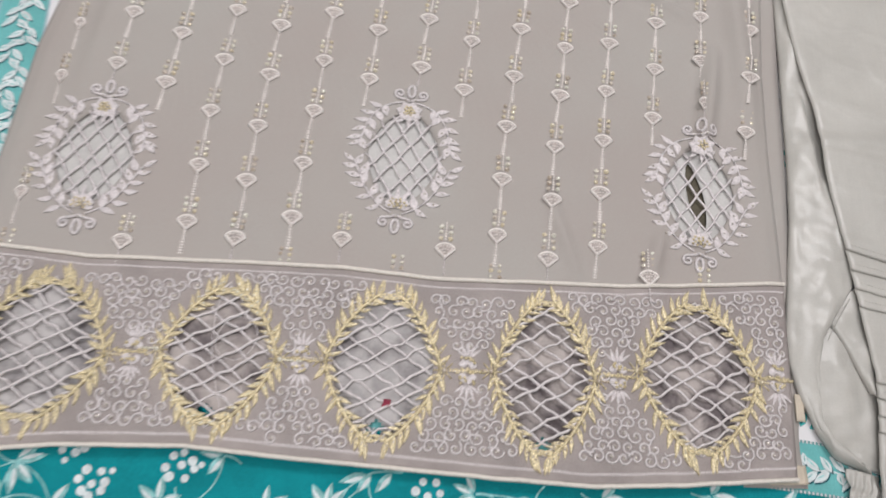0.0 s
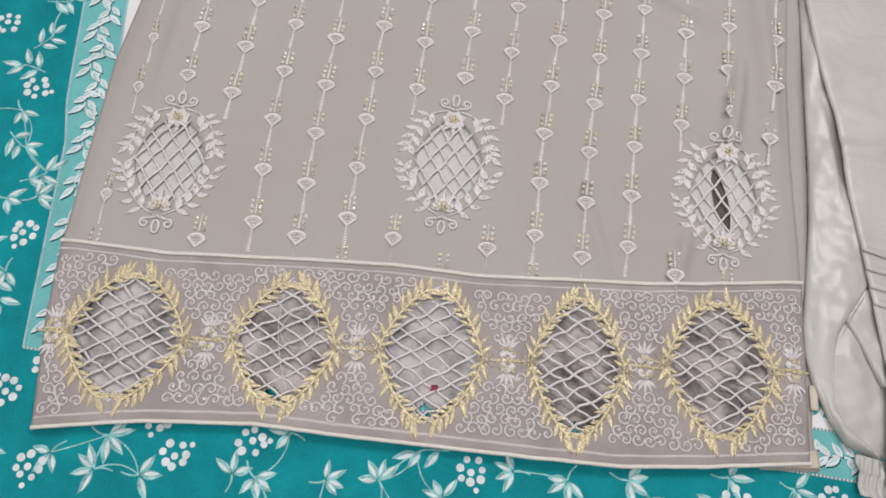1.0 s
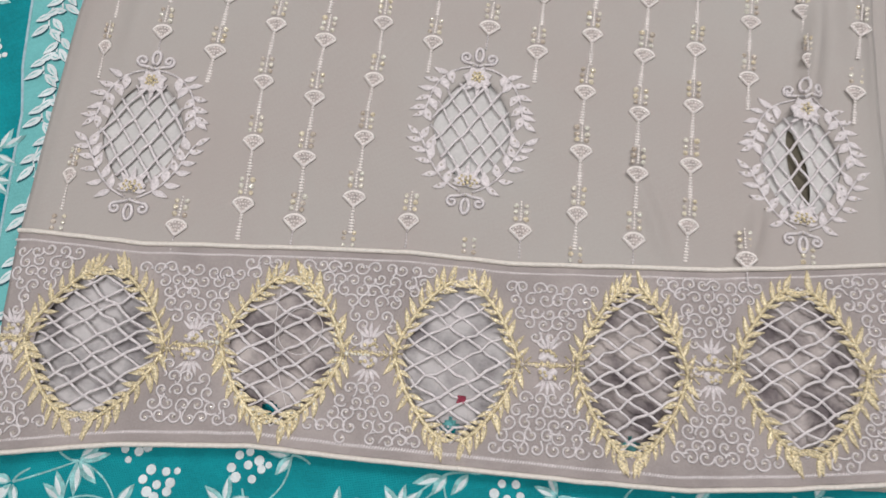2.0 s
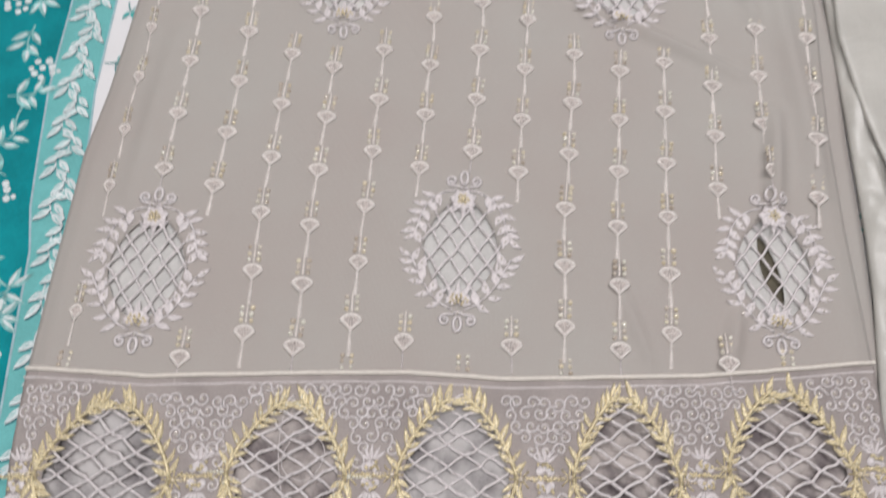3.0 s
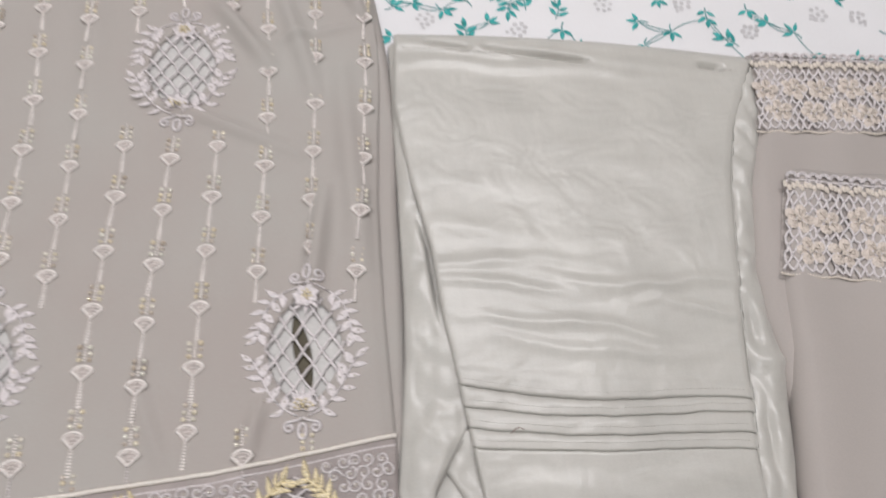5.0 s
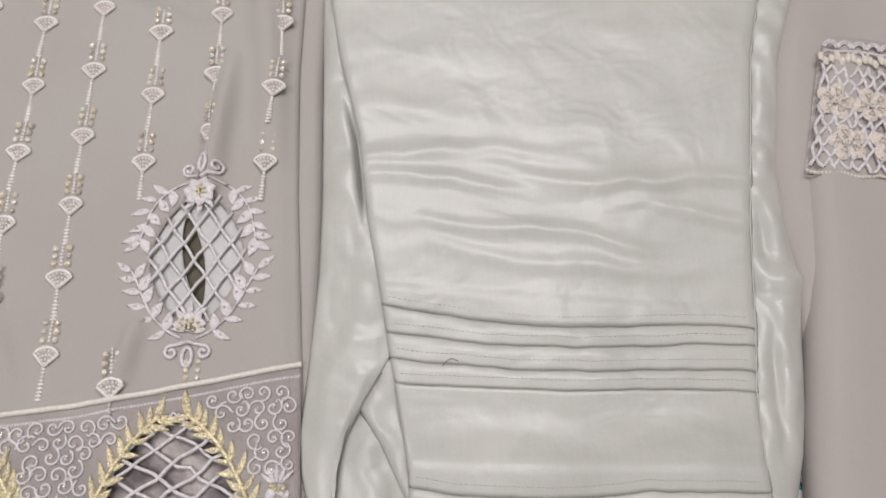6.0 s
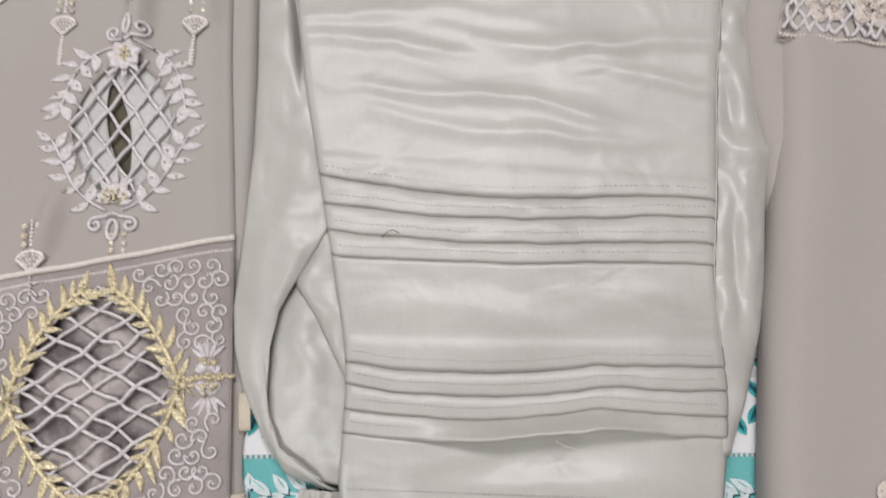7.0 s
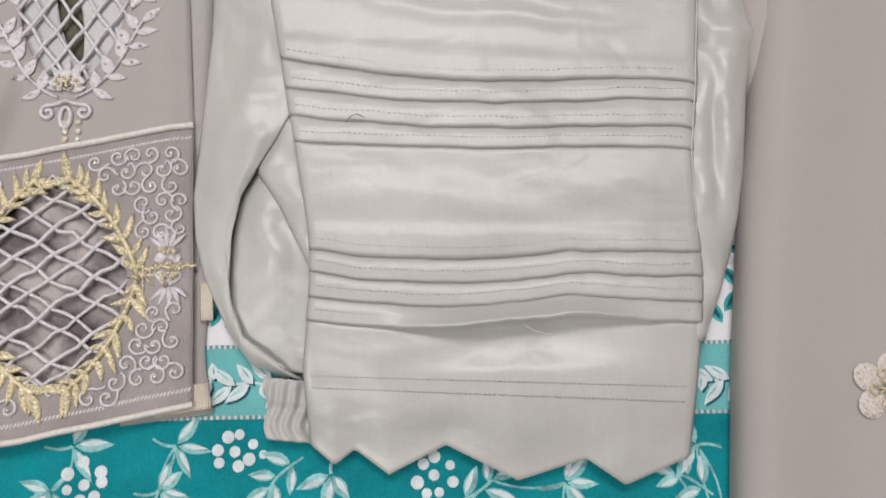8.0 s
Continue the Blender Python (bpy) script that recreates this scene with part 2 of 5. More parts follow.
def table(x, xs, ys):
    return float(np.interp(x, xs, ys))


def smooth01(a):
    a = max(0.0, min(1.0, a))
    return a * a * (3 - 2 * a)


def thing(name, place, label, category, group="", kind=""):
    ob = new(name)
    ob.location = place
    ob.empty_display_size = 0.05
    tagged(ob, label, category, group, kind)
    return ob



# ---- the room: plain walls that close the place ----
def box(name, x0, x1, y0, y1, z0, z1, mat, parent=None, bevel=0.0):
    bm = bmesh.new()
    bmesh.ops.create_cube(bm, size=1)
    for v in bm.verts:
        v.co = Vector(((x0 + x1) / 2 + v.co.x * (x1 - x0), (y0 + y1) / 2 + v.co.y * (y1 - y0), (z0 + z1) / 2 + v.co.z * (z1 - z0)))
    if bevel:
        bmesh.ops.bevel(bm, geom=bm.edges[:], offset=bevel, segments=3, affect="EDGES")
    me = bpy.data.meshes.new(name)
    bm.to_mesh(me)
    bm.free()
    me.materials.append(mat)
    ob = new(name, me)
    if parent:
        ob.parent = parent
    return ob


FLOOR_Z = -0.5
tagged(box("floor", -2.0, 2.4, -1.9, 2.3, FLOOR_Z - 0.1, FLOOR_Z, FLOORTILE), "beige tiled bedroom floor under the bed", "floor", kind="structure")
tagged(box("ceiling", -2.0, 2.4, -1.9, 2.3, 1.9, 2.0, PLASTER), "white painted bedroom ceiling", "ceiling", kind="structure")
for nm, x0, x1, y0, y1 in (("wall_west", -2.1, -2.0, -2.0, 2.4), ("wall_east", 2.4, 2.5, -2.0, 2.4), ("wall_north", -2.0, 2.4, 2.3, 2.4), ("wall_south", -2.0, 2.4, -2.0, -1.9)):
    tagged(box(nm, x0, x1, y0, y1, FLOOR_Z, 1.9, PLASTER), "plain warm white plastered bedroom wall", "wall", kind="structure")
tagged(box("bed", -0.82, 1.02, -0.62, 1.42, FLOOR_Z, -0.004, WOOD, bevel=0.03), "low bed with a dark wooden base", "bed")

# ---- the printed bed sheet ----
XL_Y = (-0.7, 0.084, 0.168, 0.258, 0.295, 0.40, 0.46, 0.644, 1.5)
XL_X = (-0.255, -0.305, -0.312, -0.319, -0.328, -0.340, -0.341, -0.344, -0.36)
STRIP_W, STRIP_H = 0.038, 0.034


def sheet_xy(u, v):
    """Sheet place from its own coordinates: u across from the strip's outer side, v up from its lower side."""
    x, y = u - 0.33, v + 0.06
    for _ in range(6):
        x = table(y, XL_Y, XL_X) + u
        y = 0.067 - 0.058 * x - 0.012 * max(0.0, x - 0.3) + v
    return x, y


def sheet_z(x, y):
    return 0.0008 * noise.noise((x * 6, y * 6, 3.1)) + 0.0005 * noise.noise((x * 17, y * 17, 8.0)) - 0.0012


bed_sheet = thing("bed_sheet", (0, 0, 0), "teal and white cotton bed sheet printed with leafy vines and berries", "bed sheet")
U = (-0.5, 0.0, STRIP_W, 1.38)
V = (-0.66, 0.0, STRIP_H, 1.3)


def sheet_patch(u0, u1, v0, v1):
    nu, nv = max(3, round((u1 - u0) / 0.011)), max(3, round((v1 - v0) / 0.011))

    def f(a, b):
        x, y = sheet_xy(u0 + (u1 - u0) * a, v0 + (v1 - v0) * b)
        return x, y, sheet_z(x, y)
    return sheet_grid(nu, nv, f)


surface("outer_panel", *piece(sheet_patch(U[0], U[1], V[0], V[3]), sheet_patch(U[1], U[3], V[0], V[1])), TEAL, bed_sheet, "deep teal cotton outer field of the sheet")
surface("border_strip", *piece(sheet_patch(U[1], U[2], V[1], V[3]), sheet_patch(U[2], U[3], V[1], V[2])), AQUA, bed_sheet, "light aqua border strip with white leaves")
surface("centre_panel", *sheet_patch(U[2], U[3], V[2], V[3]), WHITE, bed_sheet, "white cotton field with teal leaves")


# ---- the kurta: a long embroidered tunic laid flat ----
KL_Y = (0.02, 0.11, 0.17, 0.24, 0.34, 0.40, 0.53, 0.58, 0.65, 0.72, 0.80, 1.02)
KL_X = (-0.279, -0.292, -0.296, -0.296, -0.295, -0.288, -0.280, -0.278, -0.270, -0.262, -0.25, -0.21)
KR_Y = (0.02, 0.197, 0.266, 0.30, 0.385, 0.455, 0.50, 0.54, 0.60, 0.65, 0.70, 0.80, 1.02)
KR_X = (0.288, 0.292, 0.291, 0.2905, 0.292, 0.297, 0.301, 0.303, 0.300, 0.294, 0.284, 0.26, 0.22)
KB_X = (0.296, 0.300, 0.3035, 0.305, 0.307, 0.312, 0.311, 0.309, 0.303, 0.294, 0.284, 0.26, 0.22)
BT_X = (-0.296, -0.21, -0.122, -0.033, 0.034, 0.101, 0.169, 0.237, 0.292)
BT_Y = (0.170, 0.167, 0.173, 0.177, 0.175, 0.178, 0.182, 0.190, 0.197)
BB_X = (-0.279, -0.203, -0.121, -0.059, 0.024, 0.086, 0.148, 0.210, 0.289)
BB_Y = (0.027, 0.039, 0.045, 0.043, 0.042, 0.041, 0.041, 0.047, 0.057)
# soft folds: start, end, height, width
FOLDS = ((0.16, 0.60, 0.205, 0.53, 0.0055, 0.009), (0.245, 0.68, 0.29, 0.585, 0.006, 0.008), (0.10, 0.50, 0.23, 0.435, 0.003, 0.007), (0.215, 0.62, 0.245, 0.50, 0.004, 0.010),
         (0.25, 0.40, 0.235, 0.30, 0.005, 0.009), (0.285, 0.57, 0.20, 0.55, 0.0022, 0.005), (-0.17, 0.72, -0.165, 0.58, 0.0045, 0.005), (0.268, 0.52, 0.275, 0.33, 0.0035, 0.012),
         (-0.20, 0.605, -0.26, 0.60, 0.0018, 0.004), (0.115, 0.245, 0.135, 0.19, 0.0020, 0.006), (0.20, 0.23, 0.19, 0.19, 0.003, 0.007), (-0.06, 0.66, -0.03, 0.50, 0.0022, 0.014),
         (0.05, 0.70, 0.06, 0.48, 0.0025, 0.016), (-0.24, 0.46, -0.25, 0.30, 0.0022, 0.012))


def kurta_edge(x, y):
    return min(x - table(y, KL_Y, KL_X), table(y, KR_Y, KR_X) - x)


def kurta_z(x, y):
    z = 0.0068 + 0.0026 * noise.noise((x * 9, y * 3.2, 1.7)) + 0.0006 * noise.noise((x * 24, y * 14, 5.2))
    for x0, y0, x1, y1, h, w in FOLDS:
        dx, dy = x1 - x0, y1 - y0
        t = max(0.0, min(1.0, ((x - x0) * dx + (y - y0) * dy) / (dx * dx + dy * dy)))
        d = math.hypot(x - x0 - t * dx, y - y0 - t * dy)
        if d < 3 * w:
            z += 2.2 * h * math.exp(-(d / (0.8 * w)) ** 2) * math.sin(math.pi * (0.15 + 0.7 * t))
    e = kurta_edge(x, y)
    return z * (0.55 + 0.45 * smooth01(e / 0.012))


# motifs: centre x, centre y, lean (radians), half width, half height
MOTIFS = ((-0.2270, 0.2465, 0.025, 0.0465, 0.0615), (0.0005, 0.2715, -0.02, 0.0460, 0.0615), (0.231, 0.2645, -0.05, 0.0455, 0.0625),
          (-0.1060, 0.5225, 0.05, 0.0475, 0.0640), (0.1312, 0.5285, -0.015, 0.0478, 0.0645))
# band ovals: centre x, centre y, half width, half height
OVALS = ((-0.2285, 0.100, 0.0470, 0.0535), (-0.1095, 0.1065, 0.0415, 0.0520), (0.0020, 0.109, 0.0420, 0.0560), (0.1135, 0.111, 0.0375, 0.0580), (0.2225, 0.1205, 0.0445, 0.0585))


def motif_local(m, x, y):
    c, s = math.cos(-m[2]), math.sin(-m[2])
    dx, dy = x - m[0], y - m[1]
    return c * dx - s * dy, s * dx + c * dy


def motif_world(m, x, y):
    c, s = math.cos(m[2]), math.sin(m[2])
    return m[0] + c * x - s * y, m[1] + s * x + c * y


PINCH = 1.6  # 2 is an oval, less draws its ends to points


def cut_holes(verts, faces, holes):
    """Takes the faces inside each oval hole (cx, cy, half width, half height, lean) away and draws the rim onto the oval."""
    out = []
    for q in faces:
        cx, cy = sum(verts[k][0] for k in q) / 4, sum(verts[k][1] for k in q) / 4
        inside = False
        for h in holes:
            lx, ly = motif_local((h[0], h[1], h[4]), cx, cy)
            if (abs(lx) / h[2]) ** PINCH + (abs(ly) / h[3]) ** PINCH < 1:
                inside = True
        if not inside:
            out.append(q)
    before = collections.Counter(frozenset(e) for q in faces for e in zip(q, q[1:] + q[:1]))
    border = {k for e, c in before.items() if c == 1 for k in e}
    use = collections.Counter()
    for q in out:
        for a, b in zip(q, q[1:] + q[:1]):
            use[frozenset((a, b))] += 1
    rim = {k for e, c in use.items() if c == 1 for k in e} - border
    verts = list(verts)
    for k in rim:
        x, y, z = verts[k]
        for h in holes:
            lx, ly = motif_local((h[0], h[1], h[4]), x, y)
            r = ((abs(lx) / h[2]) ** PINCH + (abs(ly) / h[3]) ** PINCH) ** (1 / PINCH)
            if 0.75 < r < 1.3:
                wx, wy = motif_world((h[0], h[1], h[4]), lx / r, ly / r)
                verts[k] = (wx, wy, z)
    return verts, out


kurta = thing("kurta", (0, 0, 0), "taupe grey embroidered kurta with cutwork hem, laid flat on the bed", "kurta")


def body_point(u, v):
    # v runs from the band's seam up to the shoulders
    x = 0.0
    y = 0.18 + v * 0.82
    for _ in range(3):
        l, r = table(y, KL_Y, KL_X), table(y, KR_Y, KR_X)
        x = l + (r - l) * u
        y = table(x, BT_X, BT_Y) - 0.002 + v * (1.0 - table(x, BT_X, BT_Y))
    return x, y, kurta_z(x, y)


v, f = sheet_grid(170, 240, body_point)
v, f = cut_holes(v, f, [(m[0], m[1], m[3] * 0.60, m[4] * 0.66, m[2]) for m in MOTIFS])
surface("body", v, f, KURTA, kurta, "plain taupe georgette front panel", thick=0.0008)


def band_point(u, v):
    y = 0.04 + 0.14 * v
    for _ in range(3):
        l, r = table(y, KL_Y, KL_X), table(y, KR_Y, KR_X)
        x = l + (r - l) * u
        y = table(x, BB_X, BB_Y) + v * (table(x, BT_X, BT_Y) - table(x, BB_X, BB_Y))
    return x, y, kurta_z(x, y) + 0.0012


v, f = sheet_grid(200, 50, band_point)
v, f = cut_holes(v, f, [(o[0], o[1], o[2] * 0.82, o[3] * 0.92, 0.0) for o in OVALS])
surface("hem_band", v, f, BANDNET, kurta, "mauve net hem band with five oval cutouts", thick=0.0008)


# the back of the tunic and the lining, which show through the cutwork and past the side slit
def back_point(u, v):
    y = 0.050 + v * 0.93
    l, r = table(y, KL_Y, KL_X) + 0.008, table(y, KR_Y, KR_X)
    r = table(y, KR_Y, KB_X)
    if y < 0.165:
        r = 0.297 + 0.003 * math.sin(y * 60)
    x = l + (r - l) * u
    y2 = y + (0.002 - 0.010 * math.sin(math.pi * u)) * (1 - smooth01(v * 8))
    return x, y2, 0.0009 + 0.0006 * noise.noise((x * 30, y * 12, 0.5)) + 0.0028 * math.exp(-((u - 0.985) / 0.012) ** 2) * smooth01((y - 0.17) / 0.03)


v, f = sheet_grid(90, 120, back_point, lambda c: c[1] > 0.17 or c[0] > 0.255)
surface("back_panel", v, f, KURTA, kurta, "back panel that shows past the side slit", thick=0.0006)


def lining_point(u, v):
    x, y = -0.255 + 0.525 * u, 0.185 + 0.44 * v
    d = math.hypot((x - 0.229) / 0.009, (y - 0.262) / 0.028)
    return x, y, kurta_z(x, y) - 0.0024 + 0.0007 * noise.noise((x * 45, y * 40, 9.5)) + (0.0010 * math.exp(-(d - 1) ** 2 * 6))


# the lining gapes under the motif by the slit
v, f = sheet_grid(420, 200, lining_point)
v, f = cut_holes(v, f, [(0.229, 0.263, 0.0062, 0.029, 0.18)])
surface("lining", v, f, LINING, kurta, "pale grey lining seen through the lattice", thick=0.0004)
# an added dark olive sheet stands in for shade deep in the gap
SLIT_SHADE = cloth("painted olive shade in the slit", (0.13, 0.115, 0.085), 0.85, 0.2, 0.15, 1000, 0.4, patch=60)
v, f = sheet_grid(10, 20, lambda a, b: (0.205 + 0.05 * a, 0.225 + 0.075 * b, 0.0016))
surface("slit_shade", v, f, SLIT_SHADE, kurta, "dark olive sheet painted as the shade inside the gaping lining")


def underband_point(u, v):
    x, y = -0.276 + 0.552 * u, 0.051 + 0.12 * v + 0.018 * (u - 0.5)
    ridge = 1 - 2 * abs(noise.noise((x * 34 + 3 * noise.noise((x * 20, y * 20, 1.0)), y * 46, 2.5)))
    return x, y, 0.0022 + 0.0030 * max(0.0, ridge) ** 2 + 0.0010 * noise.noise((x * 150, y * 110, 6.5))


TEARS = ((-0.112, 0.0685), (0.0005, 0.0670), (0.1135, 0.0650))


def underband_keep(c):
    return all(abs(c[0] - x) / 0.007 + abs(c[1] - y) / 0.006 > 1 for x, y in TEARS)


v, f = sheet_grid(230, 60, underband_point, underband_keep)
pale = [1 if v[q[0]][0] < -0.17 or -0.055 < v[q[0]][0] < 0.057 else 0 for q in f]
# dark patches here are fold shade, put into the cloth's colour
surface("under_band", v, f, [BACKNET, PALENET], kurta, "crumpled grey net and pale lining behind the cutwork, fold shade painted in", slots=pale)


# sleeves and their cream cuffs
def quad_point(a, b, c, d, h):
    """A puffed quilt between four corners: a to b along u, d to c opposite."""
    def g(u, v):
        x = (a[0] * (1 - u) + b[0] * u) * (1 - v) + (d[0] * (1 - u) + c[0] * u) * v
        y = (a[1] * (1 - u) + b[1] * u) * (1 - v) + (d[1] * (1 - u) + c[1] * u) * v
        return x, y, 0.0015 + h * min(1.0, 5 * min(u, 1 - u, v + 0.12, 1 - v)) + 0.001 * noise.noise((x * 25, y * 25, 4.4))
    return g


for sign, cuff in ((-1, ((-0.405, 0.674), (-0.269, 0.633))), (1, ((0.297, 0.655), (0.420, 0.694)))):
    (ax, ay), (bx, by) = cuff
    if sign < 0:
        top_a, top_b = (-0.345, 0.93), (-0.20, 0.90)
    else:
        top_a, top_b = (0.20, 0.93), (0.345, 0.96)
    n = Vector((-(by - ay), bx - ax)).normalized() * 0.013
    bow = 0.006 if sign > 0 else 0.0
    fs = quad_point((ax + n.x, ay + n.y), (bx + n.x, by + n.y), top_b, top_a, 0.007)
    v, f = sheet_grid(30, 44, lambda a, b: (lambda p: (p[0], p[1] - bow * math.sin(math.pi * a) * (1 - b), p[2]))(fs(a, b)))
    sleeve = surface("sleeve", v, f, KURTA, kurta, "short taupe sleeve", thick=0.0008)
    fs2 = quad_point((ax, ay), (bx, by), (bx + n.x, by + n.y), (ax + n.x, ay + n.y), 0.004)
    v, f = sheet_grid(30, 6, lambda a, b: (lambda p: (p[0], p[1] - bow * math.sin(math.pi * a), 0.0045 + 0.0012 * math.sin(math.pi * b)))(fs2(a, b)))
    surface("cuff_trim", v, f, TRIM, sleeve, "cream cuff trim", thick=0.001)
    if sign > 0:
        # the sleeve's under layer sticks out past the cuff's corner
        fs3 = quad_point((0.397, 0.680), (0.432, 0.688), (0.427, 0.72), (0.38, 0.72), 0.003)
        v, f = sheet_grid(14, 14, fs3)
        surface("under_cuff", v, f, KURTA, sleeve, "taupe under layer of the sleeve", thick=0.001)


# ---- the trousers: pale satin, folded lengthwise ----
TL_Y = (0.02, 0.034, 0.07, 0.111, 0.133, 0.183, 0.199, 0.228, 0.28, 0.338, 0.396, 0.475, 0.556)
TL_X = (0.3445, 0.344, 0.343, 0.348, 0.349, 0.344, 0.342, 0.339, 0.333, 0.3295, 0.319, 0.311, 0.317)
TR_Y = (0.0, 0.017, 0.042, 0.068, 0.096, 0.127, 0.163, 0.198, 0.265, 0.32, 0.38, 0.43, 0.511)
TR_X = (0.522, 0.524, 0.529, 0.535, 0.540, 0.542, 0.545, 0.552, 0.563, 0.575, 0.588, 0.604, 0.645)
# rows across the front: height at the left edge, at the right seam, and whether a tuck ends there
TUCKS = ((0.227, 0.198), (0.211, 0.188), (0.196, 0.174), (0.183, 0.163), (0.126, 0.110), (0.115, 0.098), (0.104, 0.086), (0.093, 0.076))


def tuck_wave(k, s):
    """How far a tuck's edge strays up or down along its run."""
    if k < 4:
        return -0.0065 * math.sin(math.pi * min(1, s * 1.25)) * (1 - 0.2 * k) + 0.0014 * noise.noise((s * 6, k * 3.1, 1.0)) + 0.0006 * noise.noise((s * 19, k * 5.3, 2.0))
    return -0.0045 * math.sin(math.pi * min(1.0, s * 1.5)) + 0.0028 * math.exp(-((s - 0.62) / 0.2) ** 2) * (k - 4) / 3 + 0.0014 * noise.noise((s * 6, k * 3.1, 4.0)) + 0.0006 * noise.noise((s * 19, k * 5.3, 6.0))


WRINKLES = ((0.330, 0.298, 0.0036, 0.0055, 0.10, 0.42), (0.309, 0.300, 0.0034, 0.0050, 0.12, 0.36), (0.321, 0.302, 0.0056, 0.0055, 0.72, 0.34), (0.300, 0.280, 0.0040, 0.0050, 0.88, 0.2), (0.276, 0.252, 0.0040, 0.0045, 0.45, 0.32), (0.262, 0.240, 0.0032, 0.0050, 0.55, 0.36),
            (0.535, 0.492, 0.0056, 0.0060, 0.32, 0.45), (0.518, 0.480, 0.0040, 0.0060, 0.35, 0.38), (0.355, 0.33, 0.0030, 0.010, 0.10, 0.2), (0.150, 0.135, 0.003, 0.010, 0.35, 0.3), (0.160, 0.148, 0.0028, 0.008, 0.8, 0.2),
            (0.40, 0.37, 0.0016, 0.014, 0.3, 0.25), (0.43, 0.40, 0.0016, 0.014, 0.7, 0.25), (0.048, 0.03, 0.0016, 0.007, 0.3, 0.3), (0.080, 0.06, 0.0020, 0.006, 0.15, 0.2))
# from, to (share across), height at the left
WAIST_HOLLOWS = ((0.10, 0.20, 0.5415), (0.265, 0.535, 0.5445), (0.87, 0.91, 0.5600))
SCALLOP_S = (0.0, 0.06, 0.115, 0.20, 0.355, 0.535, 0.72, 0.815, 1.0)
SCALLOP_Y = (0.0, -0.0095, -0.002, -0.0135, 0.0005, -0.0155, -0.005, -0.017, -0.003)

trousers = thing("trousers", (0, 0, 0), "folded pale sage satin trousers with pin tucks and scalloped hem", "trousers")


def satin_relief(yl, s):
    """Slow waves of the satin, by height along the left edge and share across."""
    z = 0.0010 * noise.noise((s * 3, yl * 13, 7.7)) + 0.0003 * noise.noise((s * 7, yl * 38, 2.2))
    for y0, y1, h, w, sc, sw in WRINKLES:
        y = y0 + 0.010 * noise.noise((s * 3.2, y0 * 50, 0.3)) + 0.003 * noise.noise((s * 11, y0 * 50, 5.3))
        d = (yl - y) / w
        if abs(d) < 3:
            z += 0.5 * h * math.exp(-d * d) * math.exp(-((s - sc) / sw) ** 2)
    return z


# list of rows from top to bottom: (left height, right height, tuck index or None, share of the fall)
rows = []


def add_rows(l0, r0, l1, r1, n, k=None):
    for i in range(n):
        a = i / n
        rows.append((l0 + (l1 - l0) * a, r0 + (r1 - r0) * a, k, a))


add_rows(0.556, 0.511, 0.520, 0.475, 36)
add_rows(0.520, 0.475, 0.242, 0.211, 110)
prev = (0.242, 0.211)
for k, (tl, tr) in enumerate(TUCKS):
    if k == 4:
        add_rows(*prev, 0.141, 0.124, 18)
        prev = (0.141, 0.124)
    add_rows(*prev, tl, tr, 7, k)
    rows.append((tl, tr, k, 1.0))
    rows.append((tl + 0.0009, tr + 0.0009, k, 1.15))
    rows.append((tl - 0.0002, tr - 0.0002, k, 2.0))
    prev = (tl - 0.0008, tr - 0.0008)
add_rows(*prev, 0.034, 0.017, 26)
rows.append((0.034, 0.017, None, 0))
NS = 90
verts, faces = [], []
for j, (yl, yr, k, a) in enumerate(rows):
    hem = smooth01((0.063 - yl) / 0.029)
    for i in range(NS + 1):
        s = i / NS
        x = table(yl, TL_Y, TL_X) * (1 - s) + table(yr, TR_Y, TR_X) * s
        y = yl * (1 - s) + yr * s
        if k is not None:
            wv = tuck_wave(k, s)
            y += wv * (a if a <= 1 and k in (0, 4) else 1.0) if k in (0, 4) else tuck_wave(k - 1, s) * max(0, 1 - a) + wv * min(1, a)
        else:
            near = smooth01((yl - 0.05) / 0.04) if yl < 0.0925 else (smooth01(1 - (0.182 - yl) / 0.03) if 0.141 <= yl < 0.1825 else 0.0)
            y += near * tuck_wave(7 if yl < 0.0925 else 3, s)
        y += hem * table(s, SCALLOP_S, SCALLOP_Y) + 0.007 * math.sin(math.pi * s) * smooth01((yl - 0.42) / 0.12)
        z = 0.0125 + satin_relief(yl, s)
        # hollows along the waist casing
        for s0, s1, y0 in WAIST_HOLLOWS:
            d = max(s0 - s, 0.0, s - s1) / 0.012
            z -= 0.0070 * math.exp(-d * d - ((y - y0 + 0.075 * (s - 0.1)) / 0.0032) ** 2)
        z -= 0.004 * smooth01((yl - 0.548) / 0.008)
        if k is not None:
            rise = 0.0008 * smooth01(a * 3) + 0.0003 * min(a, 1.0)
            z += rise if a <= 1 else (-0.0001 if a < 1.5 else -0.0004)
        # the last tuck gapes open where it is lifted
        if k == 7 or (k is None and yl < 0.0925):
            lift = math.exp(-(abs(s - 0.55) / 0.27) ** 3)
            if k == 7 and a <= 1:
                z += 0.0105 * lift * a ** 1.5
            elif k == 7:
                z -= 0.0048 * lift
            else:
                z += (-0.0042 + 0.0036 * math.exp(-((yl - 0.068) / 0.009) ** 2)) * lift * smooth01((yl - 0.055) / 0.02)
        z -= 0.0012 * (1 - smooth01(s / 0.012)) + 0.003 * (1 - smooth01((1 - s) / 0.02))
        z -= 0.006 * hem
        verts.append((x, y, z))
for j in range(len(rows) - 1):
    for i in range(NS):
        q = j * (NS + 1) + i
        faces.append((q, q + 1, q + NS + 2, q + NS + 1))
